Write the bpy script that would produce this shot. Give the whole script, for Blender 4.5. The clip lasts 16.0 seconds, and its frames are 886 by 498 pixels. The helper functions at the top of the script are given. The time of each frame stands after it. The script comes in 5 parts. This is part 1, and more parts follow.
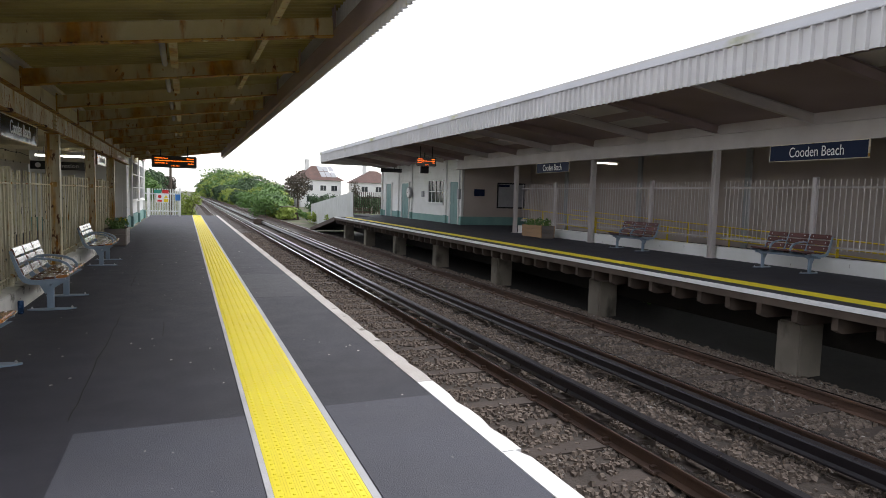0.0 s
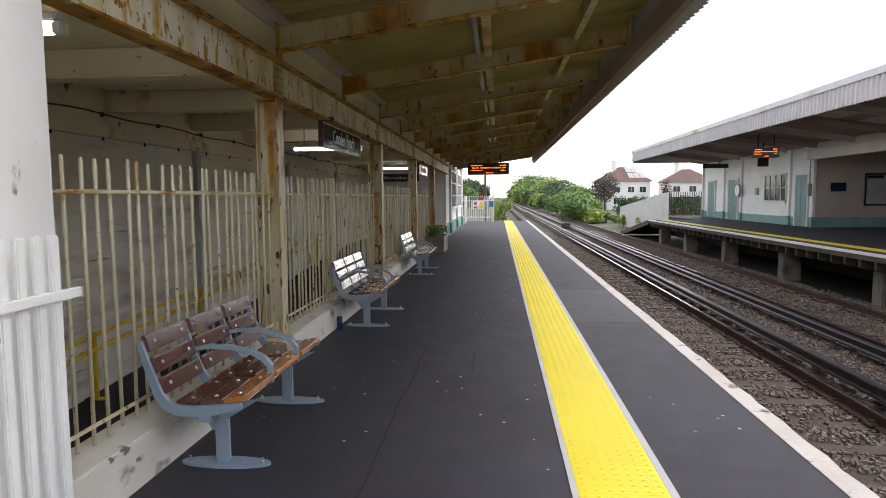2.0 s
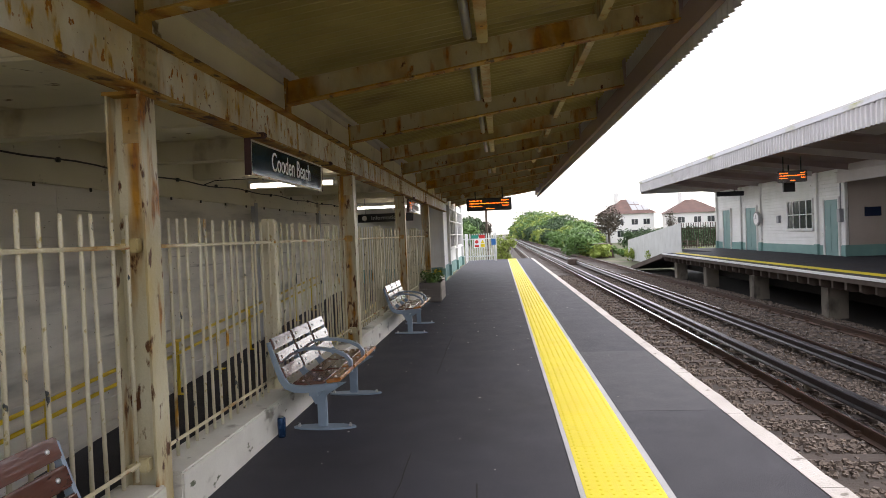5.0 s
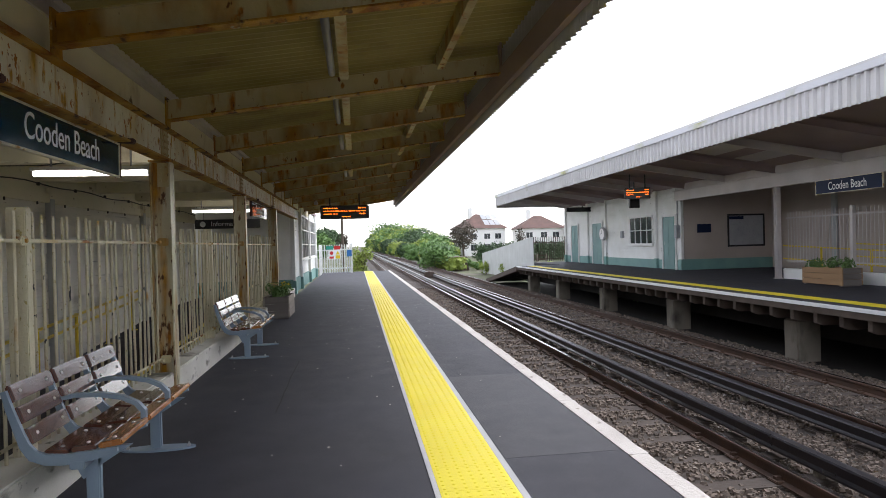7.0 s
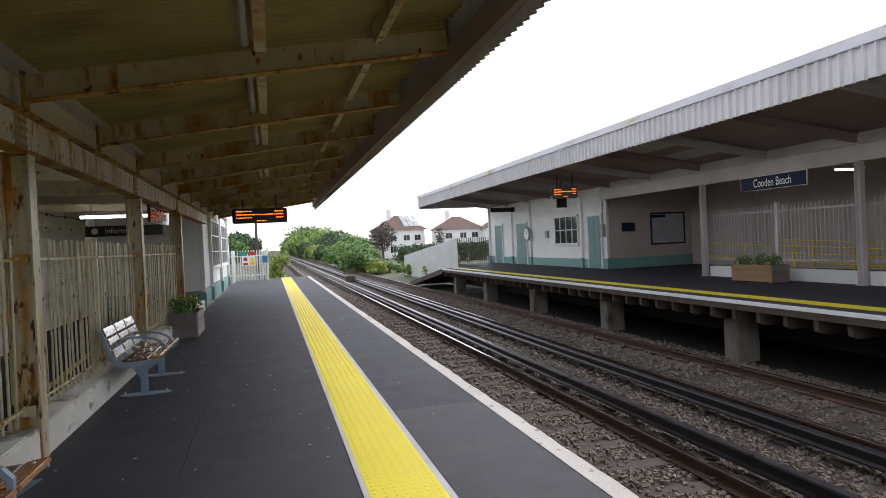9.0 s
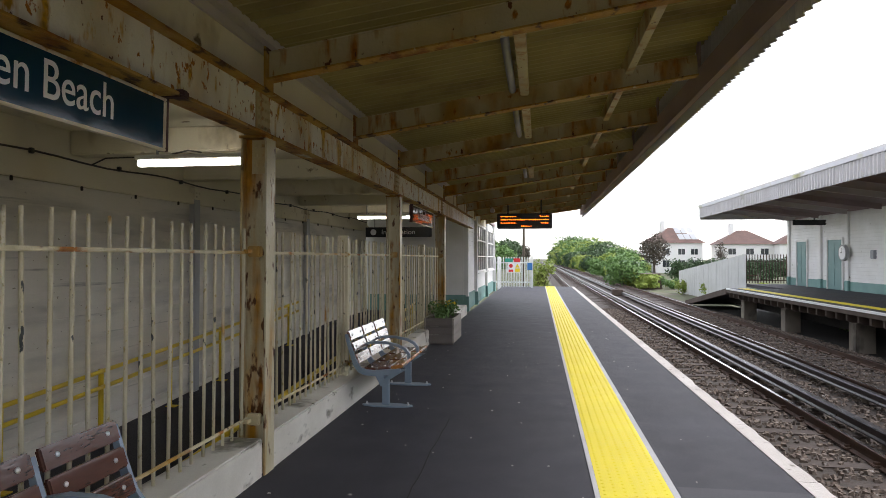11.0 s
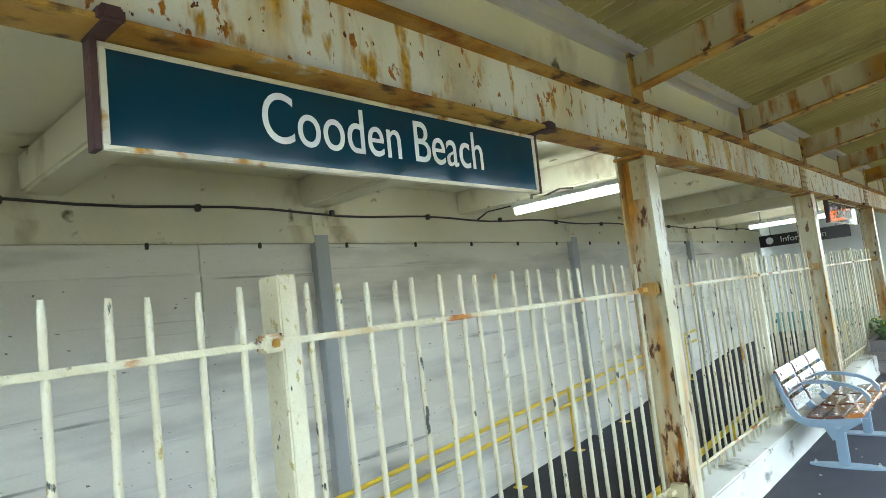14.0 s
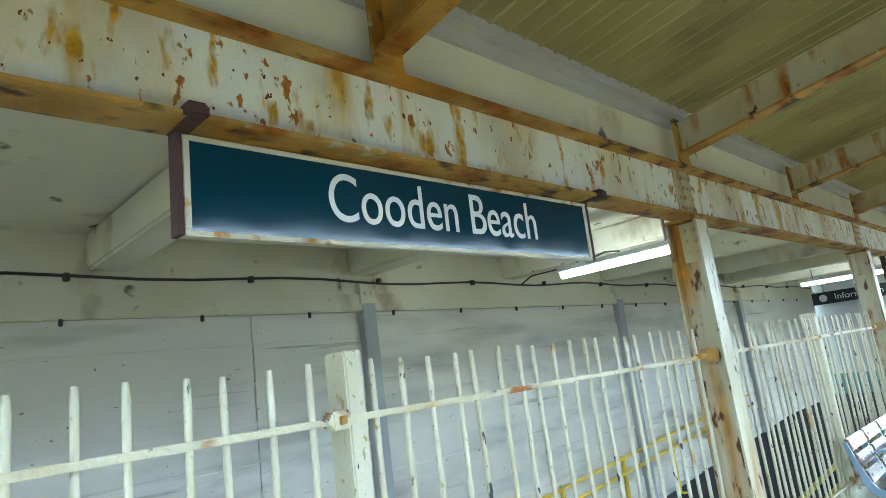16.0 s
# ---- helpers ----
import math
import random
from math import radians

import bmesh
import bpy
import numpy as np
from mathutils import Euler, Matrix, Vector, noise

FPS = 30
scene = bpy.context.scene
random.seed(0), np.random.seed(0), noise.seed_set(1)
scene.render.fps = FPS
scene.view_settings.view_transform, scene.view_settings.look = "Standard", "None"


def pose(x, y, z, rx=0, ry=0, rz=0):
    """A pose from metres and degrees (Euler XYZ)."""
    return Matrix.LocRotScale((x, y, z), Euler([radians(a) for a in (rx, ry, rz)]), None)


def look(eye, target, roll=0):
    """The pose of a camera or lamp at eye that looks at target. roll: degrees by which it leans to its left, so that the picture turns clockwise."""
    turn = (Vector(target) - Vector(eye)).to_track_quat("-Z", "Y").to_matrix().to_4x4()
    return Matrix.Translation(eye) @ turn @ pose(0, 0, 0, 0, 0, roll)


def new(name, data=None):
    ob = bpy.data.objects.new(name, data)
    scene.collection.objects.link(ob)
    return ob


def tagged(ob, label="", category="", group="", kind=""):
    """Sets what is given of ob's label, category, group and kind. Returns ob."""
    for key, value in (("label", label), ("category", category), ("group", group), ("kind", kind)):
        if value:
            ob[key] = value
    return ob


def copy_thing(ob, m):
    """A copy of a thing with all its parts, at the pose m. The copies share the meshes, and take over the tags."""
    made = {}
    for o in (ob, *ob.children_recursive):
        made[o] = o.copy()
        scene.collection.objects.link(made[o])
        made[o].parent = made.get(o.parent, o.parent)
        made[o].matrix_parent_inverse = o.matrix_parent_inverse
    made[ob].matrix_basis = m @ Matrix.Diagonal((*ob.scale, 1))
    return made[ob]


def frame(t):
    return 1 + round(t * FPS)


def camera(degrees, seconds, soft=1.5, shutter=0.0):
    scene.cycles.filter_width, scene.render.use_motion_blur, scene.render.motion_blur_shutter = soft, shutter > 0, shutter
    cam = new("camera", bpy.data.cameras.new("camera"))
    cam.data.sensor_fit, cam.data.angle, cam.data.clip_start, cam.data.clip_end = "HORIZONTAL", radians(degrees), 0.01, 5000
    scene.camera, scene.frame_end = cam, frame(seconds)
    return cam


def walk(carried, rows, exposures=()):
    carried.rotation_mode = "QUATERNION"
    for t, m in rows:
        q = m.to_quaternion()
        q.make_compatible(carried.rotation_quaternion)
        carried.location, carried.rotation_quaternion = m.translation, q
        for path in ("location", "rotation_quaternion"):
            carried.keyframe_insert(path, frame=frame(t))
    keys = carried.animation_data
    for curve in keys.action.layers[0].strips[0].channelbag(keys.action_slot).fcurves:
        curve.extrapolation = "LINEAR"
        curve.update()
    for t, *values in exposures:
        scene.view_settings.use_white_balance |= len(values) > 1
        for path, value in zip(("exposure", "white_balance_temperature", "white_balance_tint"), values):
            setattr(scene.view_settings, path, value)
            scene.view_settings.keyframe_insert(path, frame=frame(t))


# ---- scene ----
cam = camera(71.2, 16.0, 0.7)
PATH = [
    (0, (-0.385, 0.73, 1.562), (0.383, 2.569, 1.396), 1.6),
    (0.5, (-0.473, 1.279, 1.594), (0.141, 3.175, 1.428), 0.9),
    (1, (-0.423, 1.667, 1.53), (-0.01, 3.618, 1.376), -0.1),
    (1.5, (-0.356, 2.114, 1.536), (-0.271, 4.105, 1.366), 0.5),
    (2, (-0.39, 2.533, 1.552), (-0.567, 4.518, 1.385), -0.4),
    (2.5, (-0.414, 2.88, 1.56), (-0.728, 4.849, 1.412), -1.3),
    (3, (-0.359, 3.266, 1.553), (-0.754, 5.22, 1.4), -1.1),
    (3.5, (-0.405, 3.645, 1.592), (-0.717, 5.617, 1.477), -1.0),
    (3.7, (-0.423, 3.769, 1.603), (-0.658, 5.754, 1.541), -1.0),
    (5.8, (-0.422, 5.237, 1.536), (-0.601, 7.229, 1.51), -2.3),
    (6, (-0.377, 5.329, 1.515), (-0.546, 7.322, 1.503), -1.6),
    (6.5, (-0.416, 5.67, 1.52), (-0.357, 7.67, 1.505), -1.7),
    (7, (-0.435, 5.998, 1.508), (-0.156, 7.979, 1.491), -1.5),
    (7.5, (-0.419, 6.268, 1.543), (0.041, 8.213, 1.487), -0.6),
    (8, (-0.429, 6.62, 1.552), (0.192, 8.52, 1.48), -0.3),
    (8.2, (-0.506, 6.693, 1.607), (0.153, 8.58, 1.549), -1.4),
    (10.3, (-0.401, 8.005, 1.532), (-0.462, 10.004, 1.55), -2.1),
    (10.5, (-0.356, 8.129, 1.553), (-0.529, 10.121, 1.569), -1.1),
    (11, (-0.371, 8.47, 1.556), (-0.675, 10.446, 1.585), 0.1),
    (11.5, (-0.509, 8.701, 1.563), (-0.907, 10.658, 1.656), -1.5),
    (12, (-0.497, 8.87, 1.543), (-1.189, 10.74, 1.698), -2.7),
    (12.5, (-0.529, 8.992, 1.615), (-1.626, 10.659, 1.758), -2.2),
    (13, (-0.702, 9.003, 1.634), (-1.936, 10.569, 1.794), -4.0),
    (13.5, (-0.804, 8.99, 1.64), (-2.066, 10.532, 1.812), -6.8),
    (14, (-0.744, 9.015, 1.651), (-2.081, 10.491, 1.828), -6.5),
    (14.5, (-0.776, 8.984, 1.661), (-2.144, 10.432, 1.844), -7.6),
    (15, (-0.801, 8.944, 1.678), (-2.185, 10.366, 1.927), -7.4),
    (15.5, (-0.783, 8.94, 1.693), (-2.174, 10.338, 2.022), -7.2),
    (16, (-0.782, 8.942, 1.694), (-2.166, 10.331, 2.083), -7.3),
]
EXPOSURE = [(0, 1.3, 6500, 12), (1, 1.4, 6500, 12), (2, 1.62, 6600, 14), (3.5, 1.8, 6700, 21), (6, 1.8, 6500, 13), (7, 1.7, 6300, 13), (8, 1.45, 6300, 13),
            (10.5, 1.55, 6450, 13), (11, 1.7, 6450, 13), (11.5, 1.85, 6250, 11), (12, 2.05, 5450, 0), (12.5, 2.75, 5200, 1), (13, 3.5, 5600, 10), (13.5, 3.72, 5700, 10), (14, 3.72, 5450, -4), (15, 3.82, 5050, -8), (16, 3.72, 4950, -6)]
walk(cam, [(t, look(eye, target, roll)) for t, eye, target, roll in PATH], EXPOSURE)

# ---- light ----
world = bpy.data.worlds.new("sky")
scene.world = world
world.use_nodes = True
wn, wl = world.node_tree.nodes, world.node_tree.links
sky = wn.new("ShaderNodeTexSky")
sky.sky_type = "NISHITA"
sky.sun_disc = False
sky.sun_elevation, sky.sun_rotation = radians(53), radians(66)
sky.dust_density = 1.0
pale = wn.new("ShaderNodeHueSaturation")
pale.inputs["Saturation"].default_value = 0.22
wl.new(sky.outputs["Color"], pale.inputs["Color"])
wl.new(pale.outputs["Color"], wn["Background"].inputs["Color"])
wn["Background"].inputs["Strength"].default_value = 0.15
sun = new("sun", bpy.data.lights.new("sun", "SUN"))
sun.data.energy, sun.data.angle, sun.data.color = 0.55, radians(25), (1.0, 0.96, 0.9)
sun.matrix_world = look((32, 22, 52), (0, 8, 0))

# ---- plan ----
EDGE, FAR_EDGE, FAR_Z = 1.55, 7.9, 0.22
COL_X, COLS = -2.38, (3.9, 8.07, 12.74, 17.08, 21.3, 25.5)
CAN_START = 5.0
RAFTERS = (6.0, 8.0, 10.33, 12.74, 14.93, 17.08, 19.2, 21.3, 23.4, 25.5, 27.6, 29.7, 31.8)
FCOLS = (-7.8, -2.7, 2.4, 7.5, 12.59, 17.68, 22.77)
WALL_X = -5.4
RAIL_Z = -0.79


# ---- mesh tools ----
class Build:
    """Collects boxes, bars and sheets into one mesh."""

    def __init__(self):
        self.v, self.f = [], []

    def add(self, vs, fs):
        n = len(self.v)
        self.v += [tuple(p) for p in vs]
        self.f += [tuple(n + i for i in q) for q in fs]
        return self

    def box(self, x0, x1, y0, y1, z0, z1):
        vs = [(x, y, z) for x in (x0, x1) for y in (y0, y1) for z in (z0, z1)]
        return self.add(vs, [(0, 1, 3, 2), (4, 6, 7, 5), (0, 4, 5, 1), (2, 3, 7, 6), (0, 2, 6, 4), (1, 5, 7, 3)])

    def bevel_box(self, x0, x1, y0, y1, z0, z1, c=0.01):
        bm = bmesh.new()
        bmesh.ops.create_cube(bm, size=1)
        for v in bm.verts:
            v.co = Vector((x0 + (x1 - x0) * (v.co.x + .5), y0 + (y1 - y0) * (v.co.y + .5), z0 + (z1 - z0) * (v.co.z + .5)))
        bmesh.ops.bevel(bm, geom=bm.edges[:], offset=c, segments=2, affect="EDGES")
        bm.verts.index_update()
        self.add([v.co for v in bm.verts], [[v.index for v in f.verts] for f in bm.faces])
        bm.free()
        return self

    def sweep(self, loops, closed=True, caps=True):
        """Joins a row of point loops of one length."""
        n = len(loops[0])
        vs = [p for lp in loops for p in lp]
        fs = []
        for k in range(len(loops) - 1):
            for i in range(n if closed else n - 1):
                a, b = k * n + i, k * n + (i + 1) % n
                fs.append((a, b, b + n, a + n))
        if caps and closed:
            fs += [tuple(range(n))[::-1], tuple(range((len(loops) - 1) * n, len(loops) * n))]
        return self.add(vs, fs)

    def tube(self, pts, r, n=8):
        pts = [Vector(p) for p in pts]
        loops = []
        for i, p in enumerate(pts):
            d = (pts[min(i + 1, len(pts) - 1)] - pts[max(i - 1, 0)]).normalized()
            a = d.orthogonal().normalized() if abs(d.z) > .9 else d.cross(Vector((0, 0, 1))).normalized()
            b = d.cross(a)
            rr = r[i] if isinstance(r, (list, tuple)) else r
            loops.append([p + rr * (math.cos(t) * a + math.sin(t) * b) for t in (2 * math.pi * k / n for k in range(n))])
        return self.sweep(loops)

    def ibeam(self, a, b, width, depth, tf=.018, tw=.014, up=(0, 0, 1)):
        """An I-section from a to b, given at the middle of its lower face."""
        a, b = Vector(a), Vector(b)
        d = (b - a).normalized()
        side = d.cross(Vector(up)).normalized()
        u = side.cross(d)
        w, h, t = width / 2, depth, tw / 2
        prof = [(-w, 0), (w, 0), (w, tf), (t, tf), (t, h - tf), (w, h - tf), (w, h), (-w, h), (-w, h - tf), (-t, h - tf), (-t, tf), (-w, tf)]
        return self.sweep([[p + side * x + u * y for x, y in prof] for p in (a, b)])

    def disc(self, cx, cy, z0, z1, rx, ry, n=24):
        ring = [(cx + rx * math.cos(2 * math.pi * k / n), cy + ry * math.sin(2 * math.pi * k / n)) for k in range(n)]
        return self.sweep([[(x, y, z0) for x, y in ring], [(x, y, z1) for x, y in ring]])

    def mesh(self, name="mesh"):
        me = bpy.data.meshes.new(name)
        me.from_pydata(self.v, [], self.f)
        me.validate()
        bm = bmesh.new()
        bm.from_mesh(me)
        bmesh.ops.recalc_face_normals(bm, faces=bm.faces[:])
        bm.to_mesh(me)
        bm.free()
        return me


def part(name, build, material, parent=None, label="", smooth=False):
    me = build.mesh(name) if isinstance(build, Build) else build
    if not me.materials:
        me.materials.append(material)
    if smooth:
        me.shade_smooth()
    ob = new(name, me)
    if parent:
        ob.parent = parent
    if label:
        ob["label"] = label
    return ob


def thing(name, x, y, z, label, category, group="", rz=0, kind=""):
    ob = new(name)
    ob.empty_display_size = .1
    ob.matrix_basis = pose(x, y, z, 0, 0, rz)
    return tagged(ob, label, category, group, kind)


def structure(name, build, material, label, category="", smooth=False):
    return tagged(part(name, build, material, smooth=smooth), label, category, kind="structure")


# ---- materials ----
def material(name, base, rough=.7, metal=0.0, second=None, scale=3.0, amount=.5, grain=.08, fine=120.0, bump=.15, bump_scale=60.0, spots=None, spot_scale=4.0, spot_edge=(.6, .7), stretch=(1, 1, 1), spec=.4, vary=0.0, coat=0.0):
    """Colour with broad blotches and fine grain, relief, and stains of a second kind."""
    m = bpy.data.materials.new(name)
    m.use_nodes = True
    n, l = m.node_tree.nodes, m.node_tree.links
    b = n["Principled BSDF"]
    tc = n.new("ShaderNodeTexCoord")
    mp = n.new("ShaderNodeMapping")
    mp.inputs["Scale"].default_value = stretch
    geo = n.new("ShaderNodeNewGeometry")
    l.new(geo.outputs["Position"], mp.inputs["Vector"])

    def noise_at(sc, detail=4.0, src=mp.outputs["Vector"]):
        t = n.new("ShaderNodeTexNoise")
        t.inputs["Scale"].default_value, t.inputs["Detail"].default_value = sc, detail
        l.new(src, t.inputs["Vector"])
        return t.outputs["Fac"]

    def ramp(src, lo, hi):
        r = n.new("ShaderNodeMapRange")
        r.inputs[1].default_value, r.inputs[2].default_value = lo, hi
        l.new(src, r.inputs[0])
        return r.outputs[0]

    def mix(fac, a, c, mode="MIX"):
        x = n.new("ShaderNodeMix")
        x.data_type, x.blend_type = "RGBA", mode
        for sock, val in ((x.inputs[0], fac), (x.inputs[6], a), (x.inputs[7], c)):
            if isinstance(val, (int, float)):
                sock.default_value = val
            elif isinstance(val, tuple):
                sock.default_value = (*val[:3], 1)
            else:
                l.new(val, sock)
        return x.outputs[2]

    second = second or tuple(c * .72 for c in base)
    f1 = ramp(noise_at(scale, 6), .5 - amount * .5, .5 + amount * .5)
    col = mix(f1, second, base)
    g = ramp(noise_at(fine, 3), .2, .8)
    dark, light = tuple(1 - grain for _ in range(3)), tuple(1 + grain for _ in range(3))
    col = mix(1.0, col, mix(g, dark, light), "MULTIPLY")
    if vary:
        oi = n.new("ShaderNodeObjectInfo")
        v = n.new("ShaderNodeMapRange")
        v.inputs[3].default_value, v.inputs[4].default_value = 1 - vary, 1 + vary
        l.new(oi.outputs["Random"], v.inputs[0])
        cmb = n.new("ShaderNodeCombineColor")
        for k in range(3):
            l.new(v.outputs[0], cmb.inputs[k])
        col = mix(1.0, col, cmb.outputs[0], "MULTIPLY")
    rsock = None
    for k, (scol, sscale, edge, srough, sstretch) in enumerate(spots or ()):
        mp2 = n.new("ShaderNodeMapping")
        mp2.inputs["Scale"].default_value = sstretch
        mp2.inputs["Location"].default_value = (3.1 * k, 1.7 * k, .6 * k)
        l.new(geo.outputs["Position"], mp2.inputs["Vector"])
        f = ramp(noise_at(sscale, 5, mp2.outputs["Vector"]), *edge)
        tone = mix(ramp(noise_at(sscale * 3, 4), .35, .65), tuple(c * .55 for c in scol), scol)
        col = mix(f, col, tone)
    l.new(col, b.inputs["Base Color"])
    b.inputs["Roughness"].default_value = rough
    rr = ramp(noise_at(scale * 4, 3), .0, 1.0)
    rm = n.new("ShaderNodeMapRange")
    rm.inputs[3].default_value, rm.inputs[4].default_value = max(0, rough - .12), min(1, rough + .12)
    l.new(rr, rm.inputs[0])
    l.new(rm.outputs[0], b.inputs["Roughness"])
    b.inputs["Metallic"].default_value = metal
    b.inputs["Specular IOR Level"].default_value = spec
    b.inputs["Coat Weight"].default_value, b.inputs["Coat Roughness"].default_value = coat, .12
    if bump:
        bp = n.new("ShaderNodeBump")
        bp.inputs["Strength"].default_value, bp.inputs["Distance"].default_value = bump, .01
        l.new(noise_at(bump_scale, 4), bp.inputs["Height"])
        l.new(bp.outputs[0], b.inputs["Normal"])
    return m


def plain(name, base, rough=.5, metal=0.0, emit=0.0):
    m = bpy.data.materials.new(name)
    m.use_nodes = True
    b = m.node_tree.nodes["Principled BSDF"]
    b.inputs["Base Color"].default_value = (*base, 1)
    b.inputs["Roughness"].default_value, b.inputs["Metallic"].default_value = rough, metal
    if emit:
        b.inputs["Emission Color"].default_value = (*base, 1)
        b.inputs["Emission Strength"].default_value = emit
    return m


RUST, DRY_RUST = (.38, .135, .004), (.52, .25, .012)
M_STEEL = material("cream_paint_rusting", (.57, .51, .33), .5, second=(.47, .40, .22), scale=2.0, grain=.05, bump=.25, bump_scale=35,
                   spots=(((.46, .33, .10), 1.2, (.44, .72), .8, (1, 1, .6)), ((.46, .21, .012), 2.2, (.51, .66), .8, (1, 1, .35)), ((.42, .15, .006), 8.0, (.58, .70), .9, (1, 1, .2)), (RUST, 11.0, (.65, .71), .9, (1, 1, .5)), ((.14, .045, .01), 14.0, (.68, .71), .85, (1, 1, .5))))
M_COLUMN = material("column_paint_heavy_rust", (.62, .58, .43), .33, second=(.48, .42, .26), scale=2.0, grain=.06, bump=.35, bump_scale=35,
                    spots=(((.54, .36, .08), 1.1, (.46, .68), .8, (1.5, 1.5, .35)), ((.50, .23, .008), 2.6, (.51, .645), .8, (2, 2, .28)), ((.36, .13, .003), 6.0, (.57, .65), .9, (1.5, 1.5, .3)), ((.13, .045, .01), 16.0, (.60, .66), .85, (1, 1, .4))))
M_GIRDER = material("white_girder_paint_spotted_rust", (.82, .81, .73), .5, second=(.72, .69, .56), scale=1.5, grain=.05, bump=.3, bump_scale=40,
                    spots=(((.62, .46, .15), 1.5, (.49, .72), .8, (1, 1, .5)), ((.64, .38, .03), 6.0, (.55, .69), .8, (1, 1, .16)), ((.58, .31, .006), 13.0, (.585, .68), .9, (1, 1, .36)), ((.42, .15, .002), 21.0, (.62, .655), 1.0, (1, 1, .6)), ((.13, .04, .004), 30.0, (.68, .70), .9, (1, 1, .7))))
M_RUSTY = material("rusted_flange_paint", (.52, .35, .09), .6, second=(.40, .21, .025), scale=3.0, grain=.1, bump=.4, bump_scale=40,
                   spots=(((.46, .21, .008), 2.0, (.45, .62), .8, (1, .7, 1)), ((.32, .11, .004), 6.0, (.50, .64), .9, (1, .6, 1)), ((.09, .035, .012), 11.0, (.56, .66), .9, (1, .5, 1)), ((.62, .57, .40), 7.0, (.64, .69), .6, (1, .6, 1))))
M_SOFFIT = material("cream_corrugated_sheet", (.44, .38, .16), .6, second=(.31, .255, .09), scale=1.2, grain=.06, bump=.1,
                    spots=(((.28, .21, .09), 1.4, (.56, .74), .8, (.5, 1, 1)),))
M_CEIL = material("cream_painted_ceiling", (.79, .74, .58), .7, second=(.67, .62, .45), scale=1.2, grain=.03, bump=.2, bump_scale=20,
                  spots=(((.50, .40, .22), 2.0, (.60, .74), .9, (1, 1, .6)), ((.26, .20, .11), 5.0, (.66, .72), .9, (1, 1, 1))))
M_FCANOPY = material("grey_white_steel", (.58, .54, .53), .55, second=(.46, .42, .41), scale=1.5, grain=.05, bump=.1)
M_FWALL = material("dull_brown_cream_wall", (.52, .45, .40), .7, second=(.42, .355, .31), scale=.8, grain=.05, bump=.15)
M_FASCIA = material("pale_grey_corrugated_fascia", (.60, .59, .60), .55, second=(.48, .47, .47), scale=1.0, grain=.05, bump=.1,
                    spots=(((.36, .37, .22), 1.0, (.66, .76), .8, (1, .4, 1)),))
M_CAPPING = material("lichen_spotted_capping", (.58, .58, .62), .5, second=(.50, .50, .53), scale=1.0, grain=.05, bump=.1,
                     spots=(((.42, .42, .18), 1.2, (.60, .72), .8, (1, .5, 1)),))
M_FSOFFIT = material("brown_grey_soffit", (.36, .275, .27), .75, second=(.26, .195, .19), scale=.8, grain=.06, bump=.1)
M_BOARD = material("white_board_marked_wall", (.81, .78, .71), .6, second=(.72, .68, .58), scale=.9, grain=.04, bump=.4, bump_scale=14, stretch=(1, .35, 1),
                   spots=(((.58, .56, .50), 1.6, (.50, .75), .8, (1, .3, 2.0)), ((.50, .48, .42), 5.0, (.64, .74), .8, (1, .12, 4.0)), ((.30, .27, .2), 30.0, (.70, .73), .8, (1, .5, 1))))
M_WHITE = material("white_paint", (.80, .80, .79), .5, second=(.68, .68, .65), scale=1.6, grain=.03, bump=.1,
                   spots=(((.36, .33, .28), 9.0, (.69, .74), .8, (1, 1, .5)),))
M_PARAPET = material("grey_white_boards", (.56, .57, .56), .6, second=(.46, .47, .45), scale=1.6, grain=.05, bump=.15)
M_PICKET = material("chipped_cream_picket", (.68, .64, .49), .45, second=(.55, .49, .33), scale=3.0, grain=.04, bump=.35, bump_scale=45,
                    spots=((DRY_RUST, 5.0, (.66, .74), .8, (1, 1, .5)), ((.06, .07, .07), 24.0, (.665, .69), .8, (1, 1, .4)), ((.50, .40, .16), 40.0, (.62, .70), .8, (1, 1, .6))))
M_PLINTH = material("whitewashed_plinth", (.72, .70, .63), .75, second=(.55, .52, .45), scale=2.4, grain=.06, bump=.3, bump_scale=25,
                    spots=(((.28, .26, .21), 3.0, (.60, .70), .9, (1, 1, 2)), ((.20, .21, .14), 6.0, (.66, .72), .9, (1, 1, 2))))
M_ASPHALT = material("dark_asphalt", (.034, .034, .045), .70, second=(.024, .023, .030), scale=.8, grain=.22, fine=170, bump=.35, bump_scale=220,
                     spots=(((.028, .026, .028), 1.5, (.66, .78), .6, (1, 1, 1)), ((.16, .155, .15), 40.0, (.775, .79), .8, (1, 1, 1))))
M_PATCH = material("grey_speckled_asphalt", (.082, .085, .106), .75, second=(.064, .064, .077), scale=1.0, grain=.35, fine=160, bump=.5, bump_scale=180,
                   spots=(((.30, .30, .32), 110.0, (.68, .72), .8, (1, 1, 1)),))
M_REPAIR = material("smooth_asphalt_repair", (.050, .050, .058), .7, second=(.043, .042, .050), scale=1.0, grain=.15, bump=.3, bump_scale=200)
M_YELLOW = material("yellow_tactile_paint", (.80, .69, .03), .5, second=(.74, .62, .025), scale=1.4, grain=.06, bump=.15,
                    spots=(((.50, .38, .10), 2.0, (.70, .82), .8, (1, .4, 1)),))
M_BORDER = material("grey_joint_strip", (.50, .50, .52), .7, second=(.38, .38, .40), scale=3.0, grain=.1, bump=.2)
